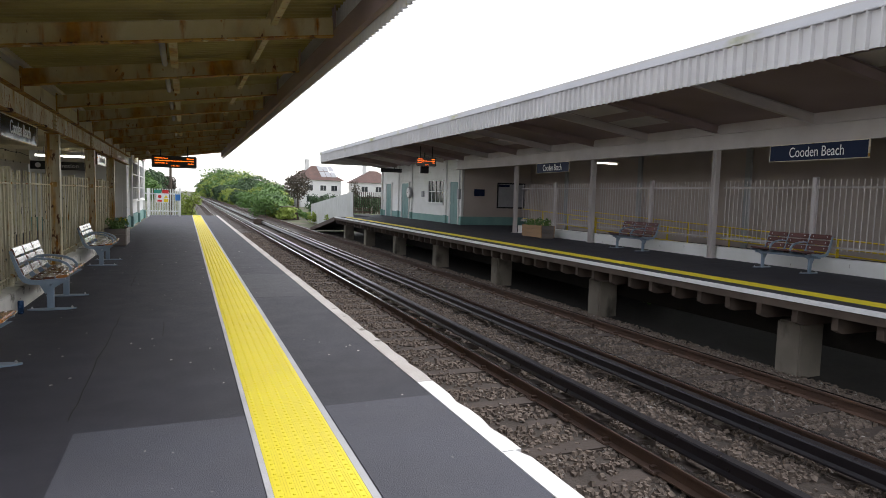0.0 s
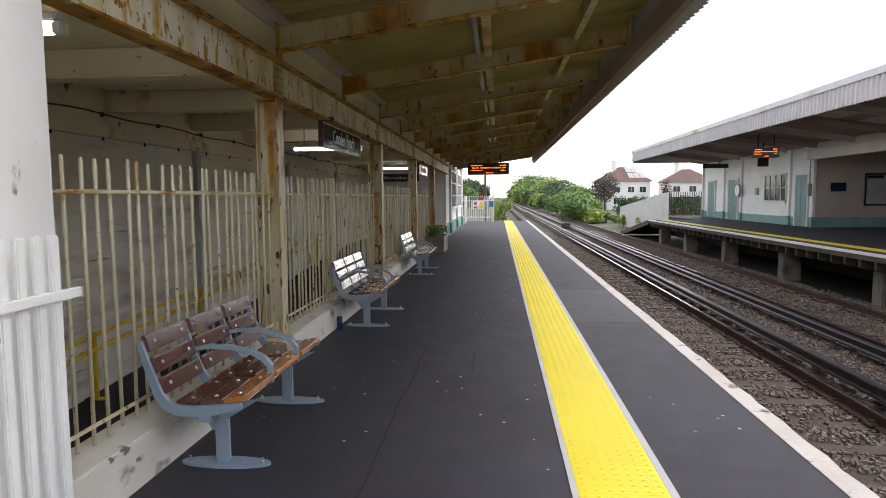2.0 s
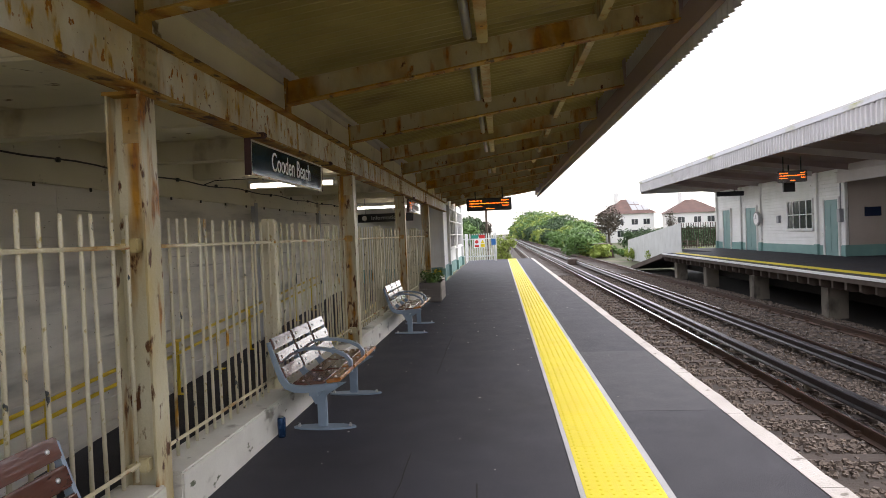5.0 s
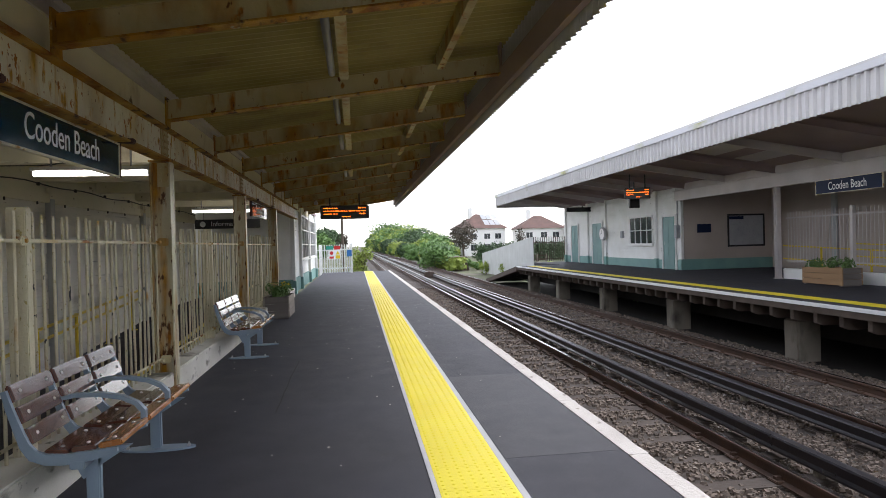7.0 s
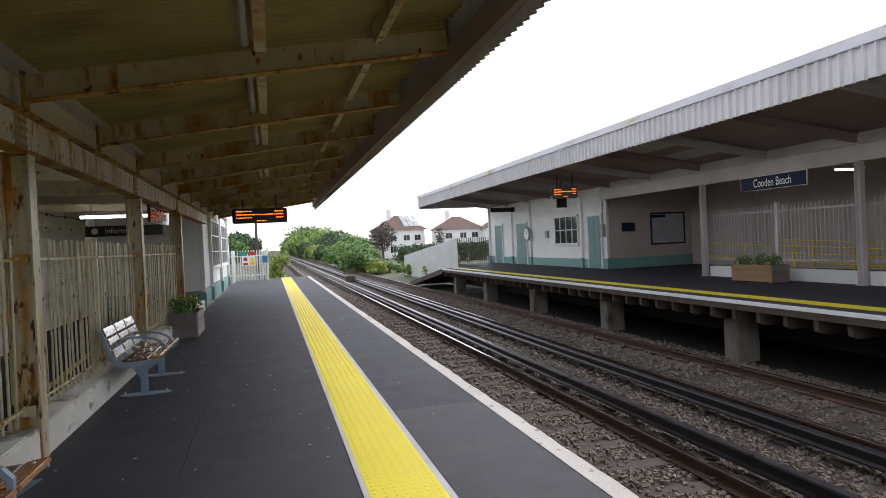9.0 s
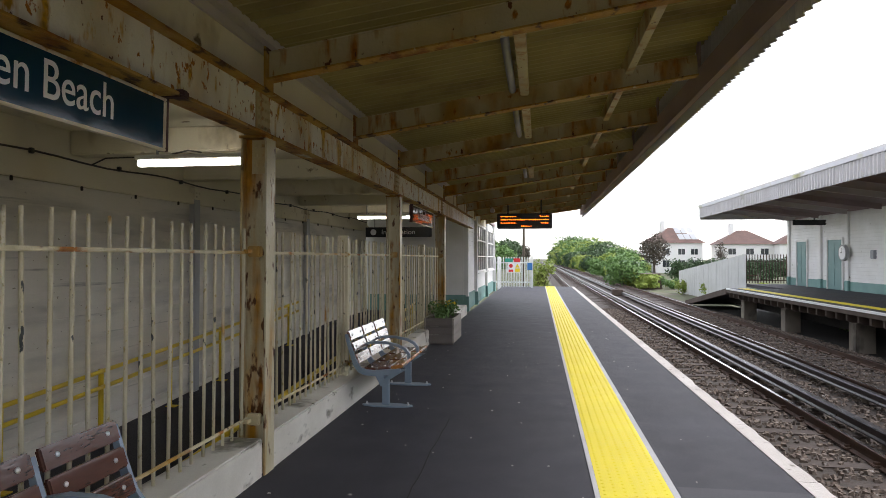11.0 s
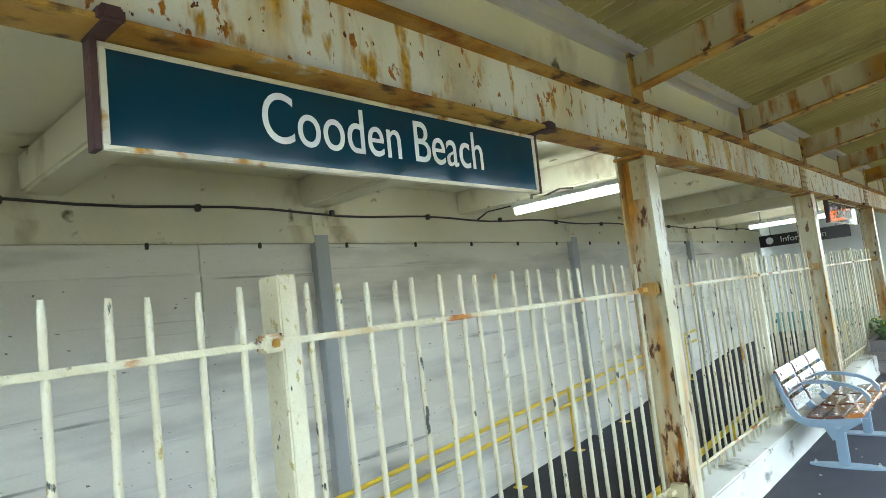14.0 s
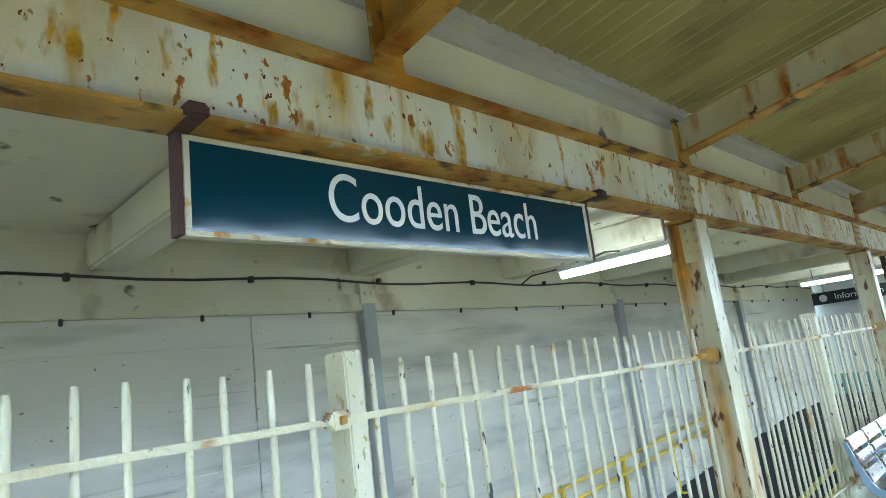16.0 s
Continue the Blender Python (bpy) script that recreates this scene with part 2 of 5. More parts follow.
M_EDGE = material("worn_white_edge_paint", (.56, .53, .50), .65, second=(.40, .36, .33), scale=1.6, grain=.14, bump=.5, bump_scale=50,
                  spots=(((.26, .23, .19), 7.0, (.62, .68), .9, (1, 1, 1)),))
M_EDGE_NEW = material("fresh_white_edge_paint", (.84, .84, .84), .6, second=(.78, .78, .78), scale=2.0, grain=.04, bump=.2)
M_BALLAST = material("brown_ballast", (.075, .060, .050), .9, second=(.034, .027, .022), scale=3.0, grain=.3, fine=60, bump=.8, bump_scale=30)
M_STONE = material("ballast_stone", (.23, .18, .145), .85, second=(.07, .056, .047), scale=14.0, amount=.5, grain=.15, bump=.3,
                   spots=(((.38, .35, .32), 12.0, (.63, .68), .9, (1, 1, 1)),))
M_SLEEPER = material("weathered_sleeper", (.085, .066, .056), .9, second=(.055, .043, .036), scale=4.0, grain=.2, bump=.5, bump_scale=40, stretch=(.3, 1, 1))
M_RAIL = material("brown_rail_side", (.10, .055, .035), .75, second=(.065, .04, .03), scale=4.0, grain=.15, bump=.3)
M_RAILTOP = material("polished_rail_head", (.62, .61, .62), .16, metal=1.0, second=(.34, .33, .34), scale=1.0, grain=.04, bump=.02)
M_COND = material("dark_conductor_rail", (.010, .010, .015), .32, second=(.016, .013, .015), scale=2.0, grain=.1, bump=.1, spec=.45)
M_CONCRETE = material("weathered_concrete", (.26, .23, .19), .85, second=(.17, .15, .12), scale=2.0, grain=.12, bump=.4, bump_scale=30,
                      spots=(((.09, .08, .065), 2.0, (.55, .7), .9, (1, 1, .5)),))
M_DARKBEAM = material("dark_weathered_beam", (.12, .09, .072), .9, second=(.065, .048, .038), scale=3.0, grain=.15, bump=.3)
M_BLUEGREY = material("blue_grey_bench_paint", (.24, .31, .38), .38, second=(.20, .26, .33), scale=4.0, grain=.05, bump=.08, spec=.5)
M_WOOD = material("varnished_brown_slat", (.11, .038, .022), .15, second=(.075, .025, .015), scale=6.0, grain=.15, bump=.12, stretch=(1, .18, 1), spec=.5, vary=.12, coat=1.0)
M_WOOD_OR = material("varnished_orange_slat", (.50, .20, .045), .25, second=(.36, .13, .03), scale=6.0, grain=.15, bump=.12, stretch=(1, .18, 1), spec=.5, vary=.15, coat=.6)
M_WOOD_DULL = material("dull_red_brown_slat", (.13, .048, .04), .6, second=(.09, .034, .03), scale=6.0, grain=.15, bump=.12, stretch=(1, .18, 1), vary=.12)
M_BOLT = plain("bright_bolt", (.62, .62, .62), .3, 1.0)
M_SIGN = material("dark_blue_sign_enamel", (.008, .045, .075), .07, second=(.006, .035, .062), scale=2.0, grain=.02, bump=0, spec=.45)
M_FSIGN = material("navy_sign_enamel", (.012, .022, .06), .45, second=(.010, .018, .05), scale=2.0, grain=.02, bump=0, spec=.15)
M_LETTER = plain("white_letters", (.85, .85, .85), .4)
M_FRAME = material("rust_edged_white_frame", (.74, .70, .58), .5, second=(.66, .60, .44), scale=6.0, grain=.05, bump=.1,
                   spots=((DRY_RUST, 9.0, (.60, .68), .8, (1, 1, 1)),))
M_STRAP = material("maroon_rusted_strap", (.09, .04, .035), .7, second=(.06, .03, .03), scale=8.0, grain=.1, bump=.3)
M_BLACK = plain("black_casing", (.012, .012, .014), .35)
M_AMBER = plain("amber_display", (1.0, .15, .008), .5, 0, 1.3)
M_TUBE = plain("lit_tube", (1.0, .95, .86), .5, 0, 2.6)
M_GREY_STEEL = material("galvanised_conduit", (.34, .34, .34), .4, metal=.6, second=(.28, .28, .28), scale=5.0, grain=.05, bump=.05)
M_CABLE = plain("dark_cable", (.05, .045, .035), .6)
M_HANDRAIL = material("yellow_handrail_paint", (.84, .62, .02), .4, second=(.60, .43, .03), scale=4.0, grain=.06, bump=.1)
M_PILASTER = material("grey_painted_pilaster", (.44, .45, .45), .55, second=(.36, .37, .37), scale=2.0, grain=.05, bump=.15)
M_GREEN = material("pale_green_paint", (.20, .36, .33), .55, second=(.15, .29, .27), scale=2.0, grain=.05, bump=.1)
M_DOOR = material("grey_green_door_paint", (.17, .30, .29), .45, second=(.13, .25, .24), scale=2.0, grain=.04, bump=.08)
M_PLANTER = material("grey_weathered_timber", (.20, .175, .16), .85, second=(.13, .115, .105), scale=4.0, grain=.2, bump=.5, bump_scale=50, stretch=(.25, 1, 1.5), vary=.15)
# paler version of the planter timber, for the long sides
M_PLANTER_END = material("paler_grey_timber", (.34, .30, .265), .85, second=(.25, .22, .19), scale=4.0, grain=.15, bump=.4, stretch=(1, .25, 1.5), vary=.1)
M_PLANTER_F = material("honey_timber", (.36, .22, .11), .7, second=(.27, .16, .08), scale=4.0, grain=.15, bump=.3, stretch=(1, .25, 1.5), vary=.1)
M_LEAF = material("green_leaf", (.13, .23, .055), .55, second=(.07, .15, .035), scale=2.5, amount=.6, grain=.2, bump=0)
M_LEAF_Y = material("yellow_green_leaf", (.30, .36, .06), .55, second=(.17, .25, .045), scale=2.0, amount=.6, grain=.2, bump=0)
M_LEAF_D = material("dark_green_leaf", (.06, .11, .04), .6, second=(.035, .07, .028), scale=1.2, amount=.6, grain=.2, bump=0)
M_LEAF_B = material("bronze_leaf", (.10, .08, .055), .6, second=(.06, .05, .036), scale=1.2, amount=.6, grain=.2, bump=0)
M_FLOWER = plain("yellow_petal", (.85, .62, .02), .5)
M_BARK = material("grey_bark", (.10, .08, .06), .9, scale=6.0, grain=.2, bump=.5)
M_GRASS = material("rough_grass", (.085, .105, .04), .9, second=(.075, .070, .045), scale=.6, grain=.25, fine=25, bump=.6, bump_scale=12,
                   spots=(((.19, .17, .12), .25, (.58, .66), .9, (1, 1, 1)),))
M_ROOFTILE = material("red_brown_roof_tiles", (.15, .085, .07), .8, second=(.10, .06, .052), scale=1.0, grain=.15, fine=8, bump=.4, bump_scale=5)
M_RENDER = material("white_house_render", (.80, .79, .77), .7, second=(.74, .73, .71), scale=.5, grain=.03, bump=.1)
M_GLASS = plain("dark_window_glass", (.03, .035, .04), .08)
M_PAPER = material("pale_poster_sheet", (.42, .42, .44), .3, second=(.34, .34, .37), scale=3.0, grain=.05, bump=0)
M_FAR_METAL = plain("grey_box_metal", (.30, .31, .33), .4)
M_PALISADE = material("white_palisade_paint", (.80, .81, .80), .5, second=(.70, .71, .70), scale=3.0, grain=.04, bump=.1)
# near black: painted shade below the far deck, also the asphalt seams
M_SHADE_SEAM = material("deep_shade_and_seam_dark", (.022, .019, .016), .95, second=(.014, .012, .010), scale=2.0, grain=.2, bump=.4)
M_WARN_RED, M_WARN_BLUE, M_WARN_GREEN, M_WARN_YELLOW = plain("red_panel", (.6, .03, .03), .4), plain("blue_panel", (.03, .16, .45), .4), plain("green_panel", (.03, .30, .22), .4), plain("yellow_panel", (.8, .6, .02), .4)

# ---- ground, tracks ----
structure("ground", Build().add([(-700, -80, -1.12), (700, -80, -1.12), (700, 1600, -1.12), (-700, 1600, -1.12)], [(0, 1, 2, 3)]), M_GRASS, "rough green and brown grass beyond the platforms", "ground")


def bed_height(x):
    """Cross-section of the ballast bed."""
    return -.985 - .035 * math.cos(2 * math.pi * (x - .95) / 3.5) - max(0, x - 7.9) * .16 - max(0, 1.6 - x) * .1


def ballast_bed():
    b = Build()
    xs = [1.0 + .25 * i for i in range(31)]
    ys = [-8 + .35 * i for i in range(150)] + [45, 60, 90, 150, 260, 420]
    vs = [(x, y, bed_height(x) + .018 * noise.noise(Vector((x * 2.2, y * 2.2, 0)))) for y in ys for x in xs]
    n = len(xs)
    b.add(vs, [(j * n + i, j * n + i + 1, (j + 1) * n + i + 1, (j + 1) * n + i) for j in range(len(ys) - 1) for i in range(n - 1)])
    return structure("track_bed", b, M_BALLAST, "brown stone ballast between and beside the rails", "track bed", True)


ballast_bed()


def loose_stones(name, y0, y1, count, size, seed):
    """Angular stones strewn over the bed, clear of the sleepers."""
    rnd = np.random.default_rng(seed)
    base = np.array([(-1, -1, -.7), (1, -.8, -.7), (.9, 1, -.6), (-.8, .9, -.7), (-.6, -.7, .6), (.7, -.6, .7), (.5, .6, .6), (-.7, .5, .7)], float)
    faces = [(0, 3, 2, 1), (4, 5, 6, 7), (0, 1, 5, 4), (1, 2, 6, 5), (2, 3, 7, 6), (3, 0, 4, 7)]
    vs, fs, k = [], [], 0
    while k < count:
        x, y = rnd.uniform(1.7, 8.6), rnd.uniform(y0, y1)
        between = (y / .72) % 1
        if between < .40 and 1.9 < x < 4.35 and rnd.random() < .85 or between < .40 and 5.0 < x < 7.8 and rnd.random() < .75:
            continue
        s = size * rnd.uniform(.45, 1.1)
        p = base * s * rnd.uniform(.7, 1.25, 3) + rnd.normal(0, .16 * s, (8, 3))
        a, t = rnd.uniform(0, 6.28), rnd.uniform(-.6, .6)
        ca, sa, ct, st = math.cos(a), math.sin(a), math.cos(t), math.sin(t)
        p = p @ np.array([[ca, sa, 0], [-sa, ca, 0], [0, 0, 1]]) @ np.array([[1, 0, 0], [0, ct, st], [0, -st, ct]])
        p += (x, y, bed_height(x) + s * .45)
        vs += [tuple(q) for q in p]
        fs += [tuple(8 * k + i for i in f) for f in faces]
        k += 1
    me = bpy.data.meshes.new(name)
    me.from_pydata(vs, [], fs)
    return tagged(part(name, me, M_STONE), "loose angular brown and grey ballast stones on the track bed", "ballast", kind="stuff")


loose_stones("ballast_stones", 2.5, 16, 30000, .032, 1)
loose_stones("ballast_stones", 16, 40, 15000, .042, 2)


def rail_profile(x, z):
    p = [(-.07, -.16), (.07, -.16), (.07, -.148), (.012, -.13), (.010, -.045), (.035, -.035), (.035, -.006), (.028, 0), (-.028, 0), (-.035, -.006), (-.035, -.035), (-.010, -.045), (-.012, -.13), (-.07, -.148)]
    return [(x + a, z + c) for a, c in p]


TRACK_Y = (-12, 700)


def running_rail(x):
    r = thing("running_rail", x, 0, RAIL_Z, "brown-sided steel running rail with a polished head", "rail", "running rails")
    part("rail_side", Build().sweep([[(a, y, c) for a, c in rail_profile(0, 0)] for y in TRACK_Y]), M_RAIL, r)
    part("rail_head", Build().box(-.026, .026, *TRACK_Y, .0005, .003), M_RAILTOP, r, "polished running surface")


for x in (2.195, 3.70, 5.70, 7.205):
    running_rail(x)


def conductor_rail(x):
    r = thing("conductor_rail", x, 0, RAIL_Z + .03, "dark conductor rail on pale insulators beside the running rail", "rail", "conductor rails")
    prof = [(-.075, -.11), (.075, -.11), (.075, -.09), (.055, -.06), (.058, .028), (.046, .045), (-.046, .045), (-.058, .028), (-.055, -.06), (-.075, -.09)]
    part("rail_body", Build().sweep([[(a, y, c) for a, c in prof] for y in TRACK_Y]), M_COND, r)
    pot = Build().disc(0, 0, -.19, -.10, .06, .06, 10).mesh("insulator")
    for k in range(14):
        part("insulator", pot, M_CONCRETE, r).location = (0, 3 + 2.88 * k, 0)


for x in (4.14, 5.26):
    conductor_rail(x)

# sleepers, one object for each
slp = Build().bevel_box(-1.28, 1.28, -.125, .125, -.16, 0, .015).mesh("sleeper")
chair = Build().bevel_box(-.11, .11, -.085, .085, 0, .03, .008).box(-.075, .075, -.02, .02, .03, .06).mesh("chair")
sleeper_row = thing("sleepers", 0, 0, -.95, "weathered brown sleepers under the rails", "sleepers", kind="structure")
for c in (2.95, 6.45):
    for k in range(76):
        s = part("sleeper", slp, M_SLEEPER, sleeper_row)
        s.location = (c, .1 + .72 * k, .012 * math.sin(k * 3.3))
far_sleepers = Build()
for c in (2.95, 6.45):
    for k in range(76, 300):
        far_sleepers.box(c - 1.28, c + 1.28, .1 + .72 * k - .12, .1 + .72 * k + .12, -1.08, -.95)
tagged(part("far_sleepers", far_sleepers, M_SLEEPER), "weathered sleepers far along the line", "sleepers", kind="stuff")
fast = thing("rail_chairs", 0, 0, -.95, "brown rail chairs that hold the rails to the sleepers", "rail chairs", kind="structure")
for x in (3.70, 5.70, 7.205):
    for k in range(56):
        part("chair", chair, M_RAIL, fast).location = (x, .1 + .72 * k, .0)

# ---- near platform ----
END_Y = 43.0
structure("platform", Build().box(-2.34, EDGE - .141, -10, END_Y, -.12, 0).box(-2.34, EDGE - .45, -10, END_Y, -1.1, -.12), M_ASPHALT, "dark worn asphalt platform surface", "platform")
structure("platform_patch", Build().box(.555, EDGE - .145, -10, 5.17, .0005, .004).box(-1.05, -.01, -10, 5.13, .0005, .004), M_PATCH, "newer grey speckled asphalt patch", "platform patch")
structure("platform_repair", Build().box(.56, EDGE - .145, 10.2, 12.9, .0002, .0015), M_REPAIR, "smoother dark asphalt repair strip", "platform patch")

coping = thing("platform_edge", 0, 0, 0, "white-painted worn stone coping along the platform edge", "platform edge", kind="structure")
rnd = random.Random(4)
y = -9.0
while y < END_Y:
    step = 1.52 if y > 3 else 1.0
    worn = y > 5.0
    b = Build()
    jag = [rnd.uniform(-.012, .012) if worn else rnd.choice((0, 0, .0, -.03, -.05)) * rnd.random() for _ in range(9)]
    n = 8
    top, low = [], []
    y1 = min(y + step - .006, END_Y)
    outer = [(EDGE + jag[i], y + (y1 - y) * i / n) for i in range(n + 1)]
    ring = [(EDGE - .14, y)] + outer + [(EDGE - .14, y1)]
    b.sweep([[(px, py, .006) for px, py in ring], [(px - .008, py, -.07) for px, py in ring], [(px - .03, py, -.09) for px, py in ring]])
    part("coping_stone", b, M_EDGE if worn else M_EDGE_NEW, coping)
    y += step
structure("platform_front", Build().box(EDGE - .44, EDGE - .17, -10, END_Y, -1.1, -.125).box(EDGE - .16, EDGE - .05, -10, END_Y, -.3, -.095), M_CONCRETE, "stained concrete face under the platform edge", "platform front")

# tactile strip
TL, TR = .03, .50
tile_l = .40


def tactile_tile():
    b = Build().box(0, TR - TL, 0, tile_l - .003, .0, .006)
    rows, cols = 6, 7
    for i in range(cols):
        for j in range(rows):
            cx, cy = (i + .5) * (TR - TL) / cols, (j + .5) * tile_l / rows
            b.sweep([[(cx + r * math.cos(a), cy + r * math.sin(a), z) for a in (k * math.pi / 3 for k in range(6))] for r, z in ((.0125, .006), (.008, .0115))])
    for i in range(cols + 1):
        cx = i * (TR - TL) / cols
        for d in (-.014, 0, .014):
            if .004 < cx + d < TR - TL - .004:
                b.box(cx + d - .003, cx + d + .003, 0, tile_l - .003, .006, .0085)
    return b.mesh("tactile_tile")


strip = thing("tactile_strip", TL, 0, 0, "bright yellow tactile paving strip with rows of raised dots", "tactile paving", kind="structure")
tile = tactile_tile()
for k in range(-5, 105):
    part("tactile_tile", tile, M_YELLOW, strip).location = (0, tile_l * k + .9, 0)
structure("strip_border", Build().box(TL - .035, TL - .002, -9, END_Y, .0005, .006).box(TR + .002, TR + .045, -9, END_Y, .0005, .006), M_BORDER, "pale grey strips along both sides of the tactile paving", "trim")

seam = Build()
rs = random.Random(9)
for x, ya, yb in ((-1.12, 5.4, 9.4), (-1.2, 11.8, 14.6), (-.62, 7.9, 8.8)):
    pts, yy, xx = [], ya, x
    while yy < yb:
        pts.append((xx, yy, .0005))
        yy += rs.uniform(.1, .3)
        xx += rs.uniform(-.012, .012)
    seam.sweep([[(px - .004, py, pz), (px + .004, py, pz), (px + .003, py, pz + .001), (px - .003, py, pz + .001)] for px, py, pz in pts])
structure("platform_seam", seam, M_SHADE_SEAM, "thin dark cracks and seams in the asphalt", "seam")
chips = Build()
for k in range(150):
    cx, cy, cs = rs.uniform(-2.2, 1.3), rs.uniform(3.5, 22), rs.uniform(.004, .011)
    if not TL - .05 < cx < TR + .05:
        a = rs.uniform(0, 6.3)
        chips.sweep([[(cx + cs * q * math.cos(a + t) * f, cy + cs * math.sin(a + t), z) for t in (0, 1.7, 3.0, 4.6)] for f, q, z in ((1, 1.6, .0005), (.6, 1.2, .004))])
tagged(part("grit", chips, M_EDGE), "scattered pale grit and chips on the asphalt", "grit", kind="stuff")

# plinth below the fence
for k, (a, b2) in enumerate(zip((4.75, *COLS[1:]), (*COLS[1:], 21.9))):
    if k < 5 and a < 21.4:
        structure("plinth", Build().bevel_box(-2.60, -2.312, a + .085, b2 - .085, -1.2, .27, .012), M_PLINTH, "low whitewashed concrete plinth, stained and flaking", "plinth")

# ---- steel frame of the near canopy ----


def girder_column(y, base=0.0):
    c = thing("canopy_column", COL_X - (.04 if y < 9 else 0), y - (.05 if y < 9 else 0), 0, "cream-painted steel column with rust streaks", "column", "canopy columns")
    part("shaft", Build().ibeam((0, 0, base), (0, 0, 2.42), .15, .20, .014, .010, up=(1, 0, 0)), M_COLUMN, c).location = (-.12, 0, 0)
    cap = Build().box(-.125, .085, -.09, .09, 2.42, 2.438)
    part("cap_plate", cap, M_RUSTY, c)
    splice = Build().box(-.060, .060, -.016, -.005, 2.17, 2.415)
    for i in range(3):
        for sgn in (-.03, .03):
            splice.box(sgn - .011, sgn + .011, -.030, -.014, 2.23 + .07 * i - .011, 2.23 + .07 * i + .011)
    part("splice_plate", splice, M_STEEL, c).location = (.0, 0, 0)
    for zz in (1.60, .40):
        clamp = Build().bevel_box(-.05, .045, -.105, -.05, zz - .04, zz + .04, .008).box(-.045, -.01, -.17, -.10, zz - .014, zz + .014)
        part("rail_clamp", clamp, M_STEEL, c)
    return c


for y in COLS[1:5]:
    girder_column(y, 0)

girder = thing("canopy_girder", COL_X, 0, 0, "long cream steel girder, rust-streaked, over the columns", "girder")
part("web", Build().box(-.008, .008, CAN_START, 27, 2.455, 2.757), M_GIRDER, girder)
part("lower_flange", Build().bevel_box(-.07, .085, CAN_START, 27, 2.439, 2.457, .004), M_RUSTY, girder, "rusted lower flange")
part("upper_flange", Build().bevel_box(-.085, .085, CAN_START, 27, 2.755, 2.775, .004), M_RUSTY, girder, "rusted upper flange")
part("upper_plate", Build().box(-.05, -.03, CAN_START, 33, 2.77, 3.18), M_CEIL, girder, "cream boarding above the girder")
part("eaves_angle", Build().box(-.03, .05, CAN_START, 33, 3.14, 3.20).box(-.03, -.01, CAN_START, 33, 3.07, 3.14), M_FCANOPY, girder)
for y in COLS[1:5]:
    pl = Build().box(.008, .018, -.11, .11, 2.46, 2.752)
    for sy in (-.075, -.03, .03, .075):
        for i in range(4):
            zz = 2.505 + .066 * i
            pl.bevel_box(.018, .034, sy - .013, sy + .013, zz - .013, zz + .013, .005)
    part("rivet_plate", pl, M_STEEL, girder).location = (0, y, 0)
rv = Build().bevel_box(-.011, .011, -.011, .011, 0, .013, .004).mesh("rivet")
for k in range(56):
    for sx in (.055,):
        part("rivet", rv, M_RUSTY, girder).location = (sx, 8.3 + .22 * k, 2.775)

SLOPE = (3.33 - 2.80) / (1.22 - COL_X)


def rafter(y):
    r = thing("canopy_rafter", COL_X, y, 2.845, "sloping cream steel rafter stained with rust", "rafter", "canopy rafters")
    L = 1.22 - COL_X
    a, b = Vector((.06, 0, 0)), Vector((L, 0, SLOPE * L))
    u = Vector((-SLOPE, 0, 1)).normalized()
    part("web", Build().ibeam(a + u * .012, b + u * .012, .05, .20, .004, .012), M_STEEL, r)
    part("lower_flange", Build().ibeam(a, b, .11, .014, .006, .1), M_RUSTY, r, "rust-brown lower flange")
    part("cleat", Build().box(.05, .064, -.07, .07, -.068, .24), M_RUSTY, r)
    part("end_plate", Build().box(L - .02, L, -.06, .06, SLOPE * L - .02, SLOPE * L + .34), M_FSOFFIT, r)


for y in RAFTERS:
    rafter(y)


def wave_sheet(b, y0, y1, pitch, depth, edge_a, edge_b, thick=.006):
    """A corrugated sheet between two lines of x and z; the waves follow y."""
    n = int((y1 - y0) / pitch * 6)
    loops = []
    for k in range(n + 1):
        y = y0 + (y1 - y0) * k / n
        w = depth / 2 * math.sin(2 * math.pi * (y - y0) / pitch)
        dx, dz = edge_b[0] - edge_a[0], edge_b[1] - edge_a[1]
        ln = math.hypot(dx, dz)
        nx, nz = -dz / ln, dx / ln
        loops.append([(edge_a[0] + nx * w, y, edge_a[1] + nz * w), (edge_b[0] + nx * w, y, edge_b[1] + nz * w),
                      (edge_b[0] + nx * (w + thick), y, edge_b[1] + nz * (w + thick)), (edge_a[0] + nx * (w + thick), y, edge_a[1] + nz * (w + thick))])
    return b.sweep(loops)


CAN_END = 32.5
z_at = lambda x: 2.845 + SLOPE * (x - COL_X)
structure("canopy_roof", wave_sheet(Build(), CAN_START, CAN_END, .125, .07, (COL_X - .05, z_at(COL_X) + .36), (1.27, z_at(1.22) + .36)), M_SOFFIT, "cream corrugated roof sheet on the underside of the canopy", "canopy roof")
structure("canopy_fascia", wave_sheet(Build(), CAN_START, CAN_END, .115, .03, (1.29, 3.095), (1.29, 3.74)), M_FASCIA, "grey corrugated fascia with a serrated lower edge", "fascia")
structure("canopy_edge_beam", Build().box(1.20, 1.265, CAN_START, CAN_END, 3.20, 3.44).box(1.23, 1.34, CAN_START, CAN_END, 3.74, 3.80), M_FSOFFIT, "dark edge beam behind the fascia", "edge beam")
structure("canopy_purlin", Build().box(.50, .57, CAN_START, CAN_END, z_at(.5) + .15, z_at(.5) + .335), M_STEEL, "cream purlins under the roof sheet", "purlin")


